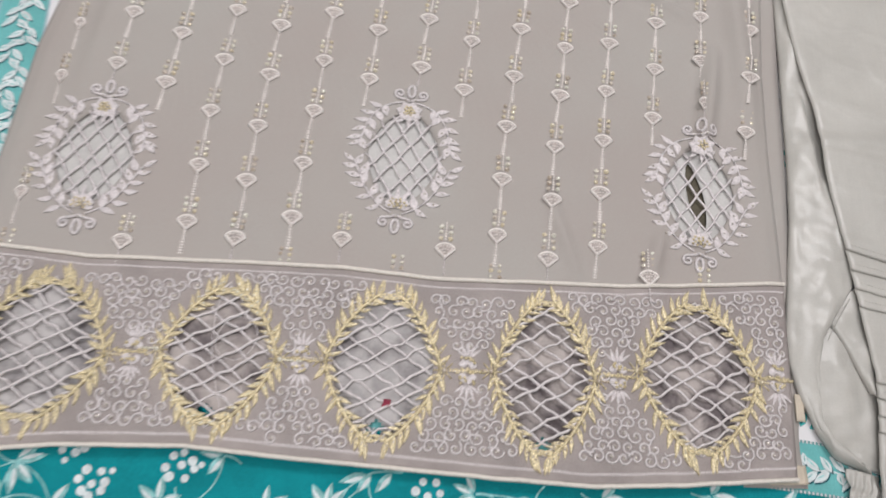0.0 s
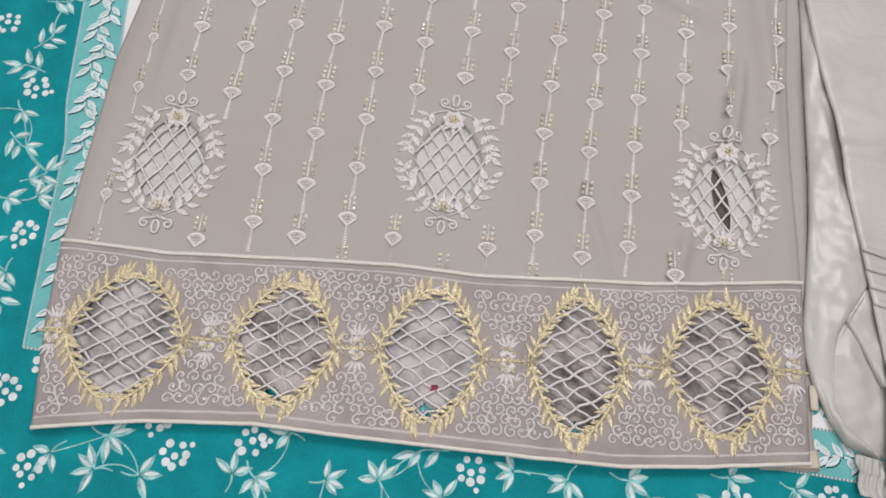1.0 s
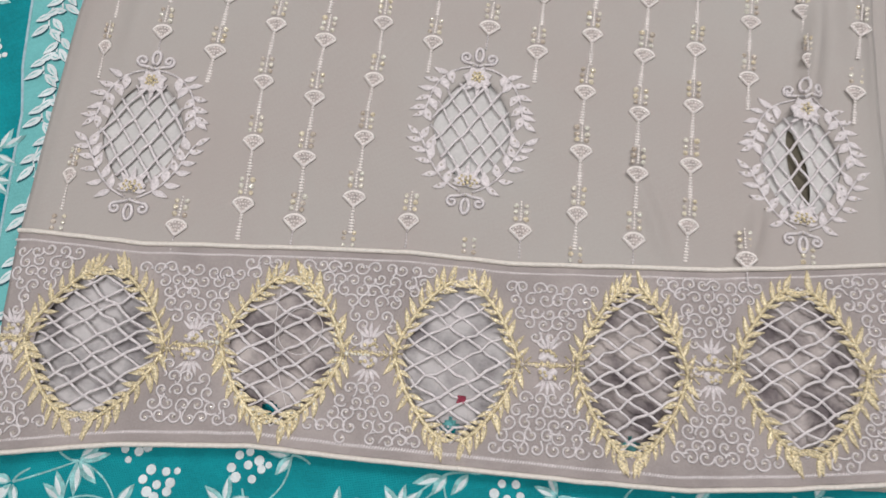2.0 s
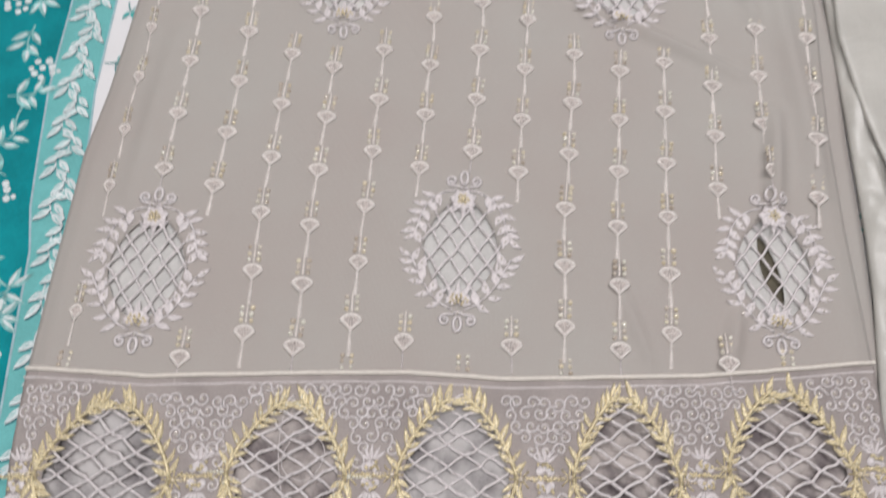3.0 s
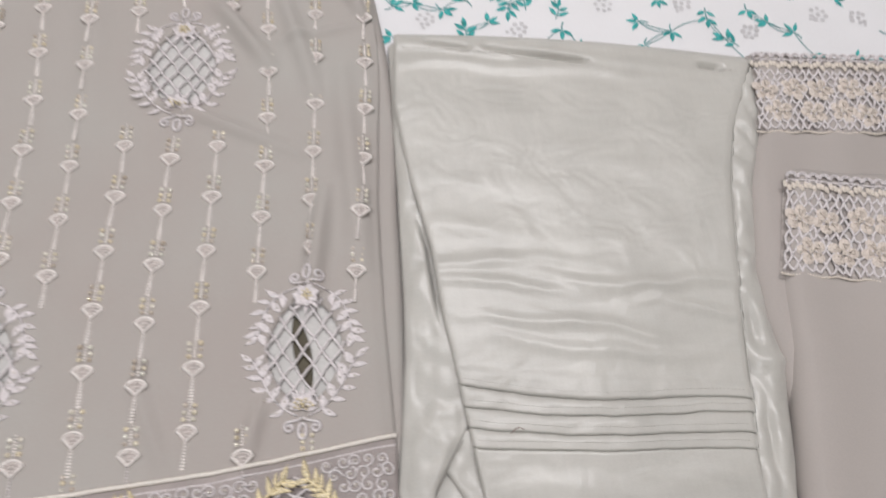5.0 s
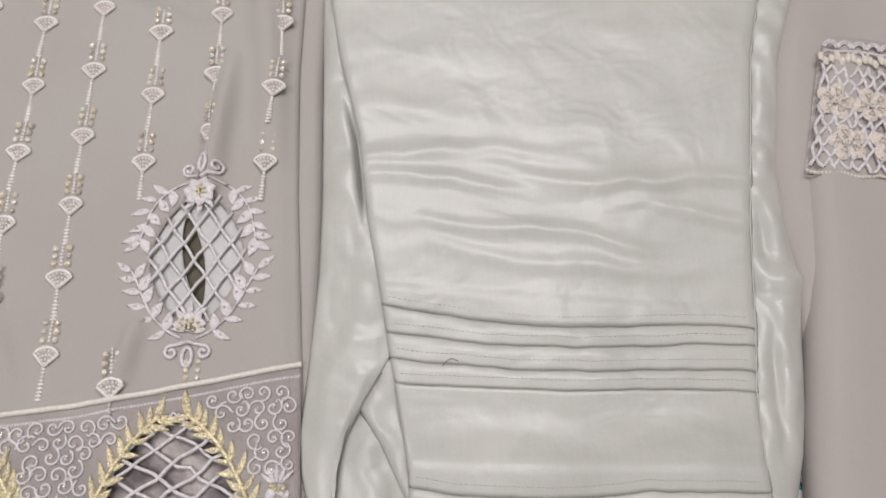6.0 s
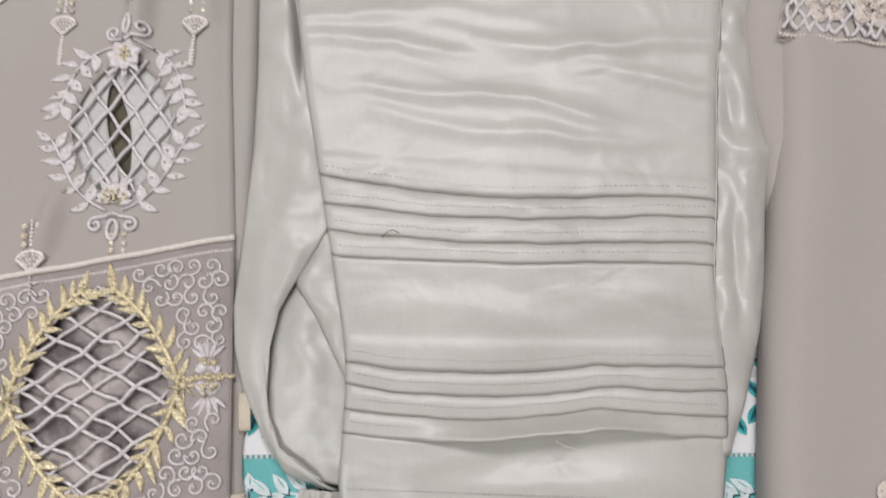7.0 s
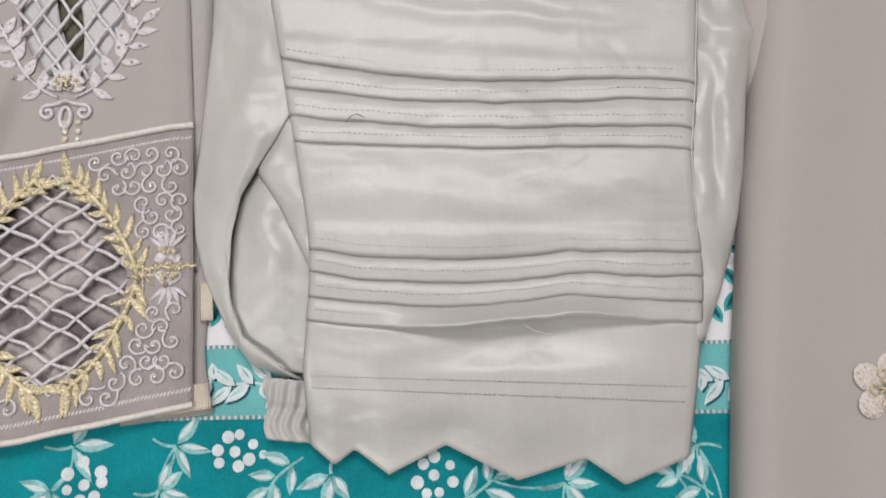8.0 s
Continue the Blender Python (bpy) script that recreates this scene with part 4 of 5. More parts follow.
for ci, (y0, gap, grow) in enumerate(COLUMN_RUN):
    for k in range(-1, 15):
        y = y0 + gap * k + grow * k * k if k >= 0 else y0 - gap
        x = column_x(ci, y)
        b = (column_x(ci, y + 0.03) - column_x(ci, y - 0.03)) / 0.06
        seam = table(x, BT_X, BT_Y)
        if y < seam + 0.0055 or y > 0.93 or in_motif(x, y, 1.0) or in_motif(x, y + 0.009, 0.97):
            # sequins of a fan that the seam has cut off
            if seam - 0.012 < y <= seam + 0.0055 and not in_motif(x, y + 0.015, 1.0):
                sew_sequins(kurta, x, max(y, seam - 0.004), kurta_z(x, seam) + 0.0004, 1.0)
            continue
        if kurta_edge(x, y) < 0.008:
            continue
        turn = -math.atan(b) + rng.uniform(-0.05, 0.05)
        squeeze = 0.6 if (ci == 0 and y < 0.6) or (ci == 13 and y < 0.37) else rng.uniform(0.92, 1.05)
        fan = set_down("fan", FAN, x, y, 0.0003, turn, kurta)
        fan.scale = (squeeze * 1.12, 1.12, 1.12)
        sew_sequins(fan, 0.0, 0.0, 0.0003, 1.0)
        for name, me, dy in (("fan_fill", FANBACK, 0.0), ("stem_stitch", STEM, 0.0200), ("chain_stitch", CHAIN, -0.0055)):
            if name == "chain_stitch" and (in_motif(x, y - 0.022, 1.0) or y - 0.026 < seam):
                me = ENDLINE
            c = new(name, me)
            c.parent = fan
            c.location = (0, dy, 0.0001)


# ---- the hem band ----
def build_oval(o, seed):
    rr = random.Random(seed)
    cords = lattice(o[0], o[1], 0.0, o[2] * 0.90, o[3] * 0.97, 0.0205, 0.0130, 0.00100, seed, 0.17)
    oval = surface("oval_motif", *cords[0], SILVER, kurta, "oval cutout with corded lattice and gold leaf wreath")
    for c in cords[1:]:
        surface("lattice_cord", *c, SILVER, oval)
    stems, beads = [], []
    for q in range(4):
        # four branches, which meet at the sides and part at top and bottom
        side, up = (1, 1) if q == 0 else (-1, 1) if q == 1 else (-1, -1) if q == 2 else (1, -1)
        pts = []
        for i in range(11):
            t = i / 10
            rise = 0.955 * math.sin(t * math.pi / 2) ** 1.1
            pts.append((o[0] + side * o[2] * 0.94 * (1 - rise ** 1.35) ** 0.66, o[1] + up * o[3] * 0.95 * rise))
        stems.append(thread_on(pts, 0.0015, 0.0018))
        n = 10
        for i in range(n):
            t = (i + 0.5) / n * 10
            j = int(t)
            x, y = pts[j][0] + (pts[j + 1][0] - pts[j][0]) * (t - j), pts[j][1] + (pts[j + 1][1] - pts[j][1]) * (t - j)
            along = math.atan2(pts[j + 1][1] - pts[j][1], pts[j + 1][0] - pts[j][0])
            for sg in (-1, 1):
                ang = along + sg * rr.uniform(0.55, 1.0)
                inner = (math.cos(ang) * (x - o[0]) + math.sin(ang) * (y - o[1])) < 0
                set_down("leaf", GOLD_LEAF, x, y, 0.0014, ang, oval, rr.uniform(0.9, 1.3) * (0.95 if inner else 1.12), rr.choice((1, -1)), rr.uniform(0.68, 0.95))
                if rr.random() < 0.8:
                    beads.append(bead_at(*on_kurta(x + 0.004 * math.cos(ang), y + 0.004 * math.sin(ang), 0.0026), 0.0010))
    for sg in (-1, 1):
        # starburst where the wreath meets its neighbour
        x, y = o[0] + sg * o[2] * 1.0, o[1]
        for k in range(8):
            ang = k * math.pi / 4
            stems.append(thread_on([(x, y), (x + 0.0075 * math.cos(ang), y + 0.0075 * math.sin(ang))], 0.0008, 0.0016, 4, 0.3))
        beads.append(bead_at(*on_kurta(x, y, 0.0022), 0.0018))
        for d in range(6):
            beads.append(bead_at(*on_kurta(x + sg * (0.003 + 0.0022 * d), y, 0.0016), 0.0012))
    v, f = piece(*stems)
    surface("wreath_stem", v, f, GOLD, oval, "gold corded wreath stem")
    v, f = piece(*beads)
    tagged(surface("beadwork", v, f, SEQUIN, oval, "gold beads on the wreath"), kind="stuff")
    # the small diamond of cord at the top of the oval
    for cy, s in ((o[1] + o[3] * 0.86, 1), (o[1] - o[3] * 0.86, -1)):
        surface("cord_tip", *thread_on([(o[0] - 0.010, cy - s * 0.006), (o[0], cy + s * 0.004), (o[0] + 0.010, cy - s * 0.006)], 0.0009, 0.0012), SILVER, oval)
    return oval


for k, o in enumerate(OVALS):
    build_oval(o, 60 + k)


def oval_near(x, y, grow):
    return any((abs(x - o[0]) / (o[2] * grow)) ** 1.65 + (abs(y - o[1]) / (o[3] * grow)) ** 1.65 < 1 for o in OVALS)


def build_gap_flower(x, y, seed):
    """Two lotus flowers, one up and one down, with gold beads between them."""
    rr = random.Random(seed)
    gold = []
    for i in range(14):
        gold.append(bead_at(*on_kurta(x + rr.uniform(-0.010, 0.010), y + rr.uniform(-0.0015, 0.0015), 0.0016), 0.0012))
    for s in (-1, 1):
        for i in range(7):
            gold.append(bead_at(*on_kurta(x + rr.uniform(-0.005, 0.005), y + s * rr.uniform(0.004, 0.009), 0.0036), 0.0012))
    flower = surface("lotus_motif", *thread_on([(x - 0.013 + 0.0026 * i, y + 0.0004 * (-1) ** i) for i in range(11)], 0.0010, 0.0012), GOLD, kurta, "pair of silver lotus flowers on a gold braid")
    v, f = piece(*gold)
    tagged(surface("beadwork", v, f, GOLD, flower, "gold beads"), kind="stuff")
    for s in (-1, 1):
        for ang in (-0.85, -0.42, 0.0, 0.42, 0.85):
            set_down("petal", LONG_PETAL, x + 0.003 * math.sin(ang), y + s * 0.010, 0.0012, s * math.pi / 2 - s * ang, flower, 0.88 - 0.18 * abs(ang), 1, 0.75)
        for dx, ang in ((-0.006, 0.35), (0.006, math.pi - 0.35), (-0.003, 1.2), (0.003, math.pi - 1.2)):
            set_down("petal", ROUND_PETAL, x + dx, y + s * 0.0035, 0.0016, s * ang, flower, 0.85, 1, 0.8)
    return flower


GAPS = [((OVALS[i][0] + OVALS[i][2] + OVALS[i + 1][0] - OVALS[i + 1][2]) / 2, (OVALS[i][1] + OVALS[i + 1][1]) / 2) for i in range(4)]
for k, (gx, gy) in enumerate(GAPS):
    build_gap_flower(gx, gy, 80 + k)
build_gap_flower(-0.2825, 0.098, 90)
build_gap_flower(0.279, 0.124, 91)


def build_scrollwork(x0, x1, seed):
    """Curled vine stitching that fills the net between two ovals."""
    rr = random.Random(seed)
    spots = []
    step = 0.0090
    for j in range(22):
        for i in range(int((x1 - x0) / step) + 2):
            x = x0 + (i + 0.5 * (j % 2)) * step + rr.uniform(-1, 1) * 0.0011
            y = 0.040 + j * step * 0.87 + 0.03 * x + rr.uniform(-1, 1) * 0.0011
            lo, hi = table(x, BB_X, BB_Y) + 0.0112, table(x, BT_X, BT_Y) - 0.0100
            if not (lo < y < hi and x0 <= x < x1) or kurta_edge(x, y) < 0.0055 or oval_near(x, y, 1.10):
                continue
            if any(abs(x - gx) < 0.009 and abs(y - gy) < 0.017 for gx, gy in GAPS + [(-0.2825, 0.098), (0.279, 0.124)]):
                continue
            spots.append((x, y))
    cords, beads = [], []
    for i, (x, y) in enumerate(spots):
        sg = rr.choice((1, -1))
        start = rr.uniform(0, 6.28)
        near = sorted(spots, key=lambda p: math.hypot(p[0] - x, p[1] - y))[1:4]
        if near:
            nx, ny = rr.choice(near)
            start = math.atan2(ny - y, nx - x)
        r = rr.uniform(0.0041, 0.0051)
        curl = spiral(x, y, r, start + sg * 0.5, 0.98, sg, 13, 0.24)
        if near:
            ex, ey = (x + nx) / 2 + rr.uniform(-1, 1) * 0.002, (y + ny) / 2 + rr.uniform(-1, 1) * 0.002
            d = (math.cos(start + sg * 0.5 - sg * 1.57) * 0.004, math.sin(start + sg * 0.5 - sg * 1.57) * 0.004)
            curl = bez((ex, ey), (curl[0][0] + d[0], curl[0][1] + d[1]), curl[0], 4)[:-1] + curl
        cords.append(thread_on(curl, 0.00084, 0.0016, 4, 0.15))
        beads.append(bead_at(*on_kurta(x + rr.uniform(-4, 4) * 1e-4, y, 0.0014), 0.0014))
    v, f = piece(*cords)
    work = tagged(surface("scrollwork", v, f, SILVER, kurta, "curled silver vine stitching on net"), kind="stuff")
    v, f = piece(*beads)
    tagged(surface("beadwork", v, f, BEAD, work), kind="stuff")


xs = [-0.297] + [o[0] for o in OVALS] + [0.294]
for k in range(6):
    build_scrollwork(xs[k], xs[k + 1], 100 + k)


def build_piping():
    """Cream cords along the band's seam and hem, with rope stitching beside them."""
    top = [(x, table(x, BT_X, BT_Y)) for x in np.linspace(-0.296, 0.292, 160)]
    low = [(x, table(x, BB_X, BB_Y)) for x in np.linspace(-0.2795, 0.289, 160)]
    for name, line, dy, r, m in (("seam_piping", top, 0.0, 0.0017, CREAM), ("rope_stitch", top, -0.0062, 0.0009, SILVER), ("hem_piping", low, 0.0, 0.0016, CREAM), ("rope_stitch", low, 0.0075, 0.0013, SILVER)):
        pts = [(x, y + dy + 0.0005 * noise.noise((x * 55, dy * 900, 3.0)), kurta_z(x, y) + 0.0018) for x, y in line]
        if m is SILVER:
            # slanted stitches laid side by side
            parts = []
            for (xa, ya, za), (xb, yb, zb) in zip(pts, pts[1:]):
                for t in (0.0, 0.5):
                    x, y, z = xa + (xb - xa) * t, ya + (yb - ya) * t, za + (zb - za) * t
                    parts.append(domed([(x + c * 0.0017 * math.cos(0.9) - s * 0.0007 * math.sin(0.9), y + c * r * 1.5 * math.sin(0.9) + s * 0.0007 * math.cos(0.9)) for c, s in ((1, 0), (0.3, 0.9), (-0.3, 0.9), (-1, 0), (-0.3, -0.9), (0.3, -0.9))], 0.0007, lambda a, b2: 0.0, z - 0.0008))
            v, f = piece(*parts)
        else:
            v, f = tube(pts, r, 6)
        surface(name, v, f, m, kurta, "cream hem piping" if m is CREAM else "silver rope stitching")


build_piping()
# cream facing tabs at the side slit
for nm, x, y, w, h, ang in (("facing_tab", 0.296, 0.106, 0.0065, 0.019, 0.0), ("facing_tab", 0.283, 0.0595, 0.027, 0.0125, 0.09)):
    c, s = math.cos(ang), math.sin(ang)
    v, f = sheet_grid(8, 8, lambda a, b: (x + c * w * (a - 0.5) - s * h * (b - 0.5), y + s * w * (a - 0.5) + c * h * (b - 0.5), 0.0032 + 0.0006 * math.sin(math.pi * a)))
    surface(nm, v, f, TRIM, kurta, "cream facing tab at the side slit", thick=0.0008)
# a loose white thread that curls over the second cutout
loop = [(-0.0985 + 0.0135 * math.cos(a) * (1 + 0.1 * math.sin(2 * a)), 0.1175 + 0.0150 * math.sin(a), 0.0115) for a in [0.3 + 6.6 * i / 30 for i in range(31)]]
surface("loose_thread", *tube(loop, 0.00028, 4), SILVER, kurta, "fine white thread end curled over the cutwork")
trail = bez((-0.1142, 0.1437), (-0.1190, 0.110), (-0.1010, 0.071), 16)
surface("loose_thread", *tube([(x, y, 0.0118) for x, y in trail], 0.00028, 4), SILVER, kurta, "fine white thread end across the cutwork")
# a tuft of red thread caught under the lattice
v, f = piece(*[tube([(0.0045 + 0.0012 * k, 0.0815, 0.0062), (0.0055 + 0.0012 * k, 0.084, 0.0072), (0.0050 + 0.0013 * k, 0.0862, 0.0064)], 0.0007, 4) for k in range(4)])
surface("thread_tuft", v, f, thread("red thread", (0.34, 0.045, 0.085), 0.7), kurta, "tuft of red thread behind the lattice")


# ---- details of the trousers ----
def front_point(yl, yr, s, k=None):
    x = table(yl, TL_Y, TL_X) * (1 - s) + table(yr, TR_Y, TR_X) * s
    y = yl * (1 - s) + yr * s + (tuck_wave(k, s) if k is not None else 0.0)
    return x, y


def stitch_row(yl, yr, z, k, step=0.0026, run=0.0015):
    parts = []
    length = 0.19
    n = int(length / step)
    for i in range(n):
        s0, s1 = 0.02 + 0.95 * i / n, 0.02 + 0.95 * (i + run / step) / n
        a, b = front_point(yl, yr, s0, k), front_point(yl, yr, s1, k)
        za = z + satin_relief(yl, s0)
        parts.append(tube([(a[0], a[1], za), (b[0], b[1], za)], 0.0002, 3))
    return piece(*parts)


STITCH = thread("satin stitch thread", (0.44, 0.425, 0.395), 0.6, 0.0, 0.3, 0.15)
for k, (tl, tr) in enumerate(TUCKS):
    v, f = stitch_row(tl + 0.0055, tr + 0.0055, 0.0138, k)
    surface("stitch_line", v, f, STITCH, trousers, "row of tuck stitching")
for yl, yr in ((0.0660, 0.0455), (0.0605, 0.0385)):
    v, f = stitch_row(yl, yr, 0.0129, None, 0.0024, 0.0016)
    surface("stitch_line", v, f, STITCH, trousers, "row of hem stitching")
for yl, yr in ((0.537, 0.493),):
    v, f = stitch_row(yl, yr, 0.0128, None, 0.003, 0.002)
    surface("stitch_line", v, f, STITCH, trousers, "row of waist casing stitching")
v, f = bead_at(0.5675, 0.186, 0.0095, 0.0012)
surface("snag", [(x, y, 0.0100 + (z - 0.0095) * 0.8) for x, y, z in v], f, DARKTHREAD, trousers, "small dark snag in the satin")
# loose threads
v, f = tube([(0.3705, 0.1885, 0.0165), (0.3735, 0.1912, 0.0178), (0.3765, 0.1922, 0.0174), (0.380, 0.1905, 0.0165)], 0.00022, 4)
surface("loose_thread", v, f, thread("brown thread end", (0.16, 0.07, 0.05), 0.7), trousers, "brown loose thread end")
v, f = tube([(0.449, 0.0805, 0.0205), (0.453, 0.0778, 0.021), (0.459, 0.0758, 0.0195), (0.462, 0.0755, 0.0178)], 0.00025, 4)
surface("loose_thread", v, f, CREAM, trousers, "cream loose thread end")
# seam lines down both edges of the front leg
for nm, ex, ey, lo, hi, off in (("edge_seam", TL_X, TL_Y, 0.07, 0.55, 0.0022), ("edge_seam", TR_X, TR_Y, 0.10, 0.42, -0.0016)):
    pts = [(table(y, ey, ex) + off, y, 0.0114 if off > 0 else 0.0118) for y in np.linspace(hi, lo, 90)]
    v, f = tube(pts, 0.0005, 4)
    surface(nm, v, f, SATIN, trousers, "corded edge seam")
v, f = tube([(0.3165, 0.155, 0.0135), (0.3215, 0.164, 0.0137), (0.328, 0.174, 0.0130), (0.3375, 0.188, 0.0122)], 0.0003, 4)
surface("edge_seam", v, f, STITCH, trousers, "stitched flap edge")


# ---- cutwork lace of the dupatta ----
def lace_frame(origin, across, down, length, depth):
    """Maps lace coordinates (along, down) in metres to the bed."""
    ax, dn = Vector(across).normalized(), Vector(down).normalized()
    return lambda a, b: (origin[0] + ax.x * a + dn.x * b, origin[1] + ax.y * a + dn.y * b)


def build_lace(origin, across, down, length, depth, z, seed, label):
    rr = random.Random(seed)
    g = lace_frame(origin, across, down, length, depth)
    # backing that the gaps show, their shadow painted in as darker patches
    def back(u, v):
        x, y = g(length * u, 0.004 + (depth - 0.004) * v)
        return x, y, z - 0.0002 - 0.0008 * (1 - smooth01(u / 0.04)) * 4
    v, f = sheet_grid(40, 14, back)
    lace = surface("lace_border", v, f, LACEBACK, dupatta, label)
    # rounded net of cords: cells on an uneven grid
    pts = {}
    nx, ny = int(length / 0.0076), 10
    for j in range(ny + 1):
        for i in range(nx + 1):
            a = (i + 0.5 * (j % 2)) * 0.0076 + rr.uniform(-1, 1) * 0.0014
            b = 0.020 + (depth - 0.0225) * j / ny + rr.uniform(-1, 1) * 0.0012
            pts[i, j] = (max(0.001, min(length, a)), b)
    cords = []
    for (i, j), (a, b) in pts.items():
        for di, dj in (((0, 1), (1, 1)) if j % 2 else ((0, 1), (-1, 1))):
            q = pts.get((i + di, j + dj))
            if q:
                mid = ((a + q[0]) / 2 + rr.uniform(-1, 1) * 0.0030, (b + q[1]) / 2 + 0.0022)
                line = bez((a, b), mid, q, 4)
                cords.append(tube([(*g(*p), z + 0.0016 + 0.0004 * rr.random()) for p in line], 0.00115, 5))
    v, f = piece(*cords)
    surface("cord_net", v, f, SILVER, lace, "lilac corded net")
    # flowers over the net in two staggered rows
    fl = []
    for j, b in enumerate((0.043, 0.070)):
        a = 0.009 + 0.015 * (j % 2)
        while a < length:
            fl.append((a + rr.uniform(-1, 1) * 0.003, b * depth / 0.09 + rr.uniform(-1, 1) * 0.003))
            a += 0.0265
    centres = []
    for a, b in fl:
        t0 = rr.uniform(0, 6)
        for k in range(5):
            x, y = g(a, b)
            ang = t0 + k * 1.257
            ob = new("petal", LACE_PETAL)
            ob.parent, ob.location, ob.rotation_euler = lace, (x + 0.0016 * math.cos(ang), y + 0.0016 * math.sin(ang), z + 0.0022), (0, rr.uniform(-0.12, 0.05), ang)
            ob.scale = (rr.uniform(0.95, 1.15), rr.uniform(0.95, 1.15), 0.9)
            centres.append(tube([(x + 0.003 * math.cos(ang), y + 0.003 * math.sin(ang), z + 0.0046), (x + 0.0085 * math.cos(ang + 0.25), y + 0.0085 * math.sin(ang + 0.25), z + 0.0045), (x + 0.0075 * math.cos(ang - 0.25), y + 0.0075 * math.sin(ang - 0.25), z + 0.0045), (x + 0.003 * math.cos(ang), y + 0.003 * math.sin(ang), z + 0.0046)], 0.0004, 3))
        for k in range(6):
            centres.append(bead_at(x + 0.0014 * math.cos(k), y + 0.0014 * math.sin(k), z + 0.0038, 0.0010))
    v, f = piece(*centres)
    surface("flower_outline", v, f, BLUSH, lace, "cream flower outlines and centres")
    # gold buds in a row near the upper edge, over a net ground
    buds = []
    a = 0.003
    while a < length:
        for k in range(3):
            p = (a + (k - 1) * 0.0036, 0.0135 + (0.0030 if k == 1 else 0) + rr.uniform(-1, 1) * 0.0012)
            x, y = g(*p)
            buds.append(domed([(x + 0.0022 * math.cos(t), y + 0.0034 * math.sin(t)) for t in [i * 0.785 for i in range(8)]], 0.0016, None, z + 0.0022))
        a += 0.0105
    v, f = piece(*buds)
    tagged(surface("bud_trim", v, f, BLUSH, lace, "row of cream stitched buds"), kind="stuff")
    # scalloped upper rim in lilac thread and gold cord below
    rim, cord = [], []
    a = 0.0
    while a < length:
        for r0 in (0.0050, 0.0035):
            arc = [(a + 0.0045 + r0 * math.cos(t), 0.0065 - r0 * 1.15 * math.sin(t)) for t in [math.pi * i / 7 for i in range(8)]]
            rim.append(tube([(*g(*p), z + 0.0024) for p in arc], 0.0009, 4))
        inner = [(a + 0.0045 + 0.0046 * math.cos(t), 0.0125 - 0.0040 * math.sin(t)) for t in [math.pi * i / 6 for i in range(7)]]
        rim.append(tube([(*g(*p), z + 0.0020) for p in inner], 0.0009, 4))
        a += 0.0092
    rim.append(tube([(*g(length * i / 40, 0.0085 + 0.0006 * math.sin(i * 1.3)), z + 0.0024) for i in range(41)], 0.0011, 4))
    v, f = piece(*rim)
    surface("scalloped_rim", v, f, SILVER, lace, "scalloped lilac rim")
    for i in range(int(length / 0.0022)):
        x, y = g(i * 0.0022, depth + 0.0009 * math.sin(i * 0.55))
        cord.append(bead_at(x, y, z + 0.0008, 0.0013))
    v, f = piece(*cord)
    surface("gold_edging", v, f, BLUSH, lace, "cream beaded edging")
    return lace


# the darker second tone paints shadow into the lace's gaps
LACEBACK = cloth("net ground with painted gap shade", (0.50, 0.46, 0.43), 0.85, 0.2, 0.2, 900, 0.6, second=(0.27, 0.24, 0.235), patch=120)
build_lace((0.6445, 0.5155), (0.99, -0.08), (-0.22, -0.97), 0.27, 0.089, 0.0105, 41, "cream and lilac cutwork lace end of the lower fold")
build_lace((0.6325, 0.3835), (0.985, -0.17), (-0.33, -0.94), 0.25, 0.097, 0.0165, 42, "cream and lilac cutwork lace end of the upper fold")
# a small embroidered flower on the chiffon
FLOWER_X, FLOWER_Y = 0.617, 0.0375
knots = [bead_at(0.0085 + 0.0055 * math.sqrt(k / 22) * math.cos(k * 2.4), 0.0052 * math.sqrt(k / 22) * math.sin(k * 2.4), 0.0012, 0.0008) for k in range(22)]
FLOWER_PETAL = shared("petal", *piece(domed([(0.0085 + 0.0072 * math.cos(t * 0.524), 0.0066 * math.sin(t * 0.524)) for t in range(12)], 0.0016), *knots), LACETHREAD)
cen = [bead_at(FLOWER_X + 0.0017 * math.cos(k), FLOWER_Y + 0.0017 * math.sin(k), 0.0195, 0.0011) for k in range(7)]
for k in range(5):
    a = k * 1.257 + 0.62
    cen.append(tube([(FLOWER_X + r * math.cos(a + d), FLOWER_Y + r * math.sin(a + d), 0.0198) for r, d in ((0.002, 0), (0.0085, 0.3), (0.0098, 0.0), (0.0085, -0.3), (0.002, 0))], 0.0006, 4))
v, f = piece(*cen)
sprig = surface("chiffon_flower", v, f, GOLD, dupatta, "small cream flower with gold outline")
for k in range(5):
    a = k * 1.257
    ob = new("petal", FLOWER_PETAL)
    ob.parent, ob.location, ob.rotation_euler = sprig, (FLOWER_X + 0.002 * math.cos(a), FLOWER_Y + 0.002 * math.sin(a), 0.0178), (0, 0, a)
    ob.scale = (1.0, 1.0, 1.0)


# ---- prints on the bed sheet ----
prng = random.Random(31)


def print_mesh(name, groups, parent, label=""):
    """A flat print: groups of (outline, material, height over the cloth)."""
    verts, faces, slots, mats = [], [], [], []
    for outline, mat, h in groups:
        if mat not in mats:
            mats.append(mat)
        k = len(verts)
        verts += [(x, y, sheet_z(x, y) + 0.0002 + 0.3 * h) for x, y in outline]
        faces.append(tuple(range(k, k + len(outline))))
        slots.append(mats.index(mat))
    return surface(name, verts, faces, mats, parent, label, False, slots)


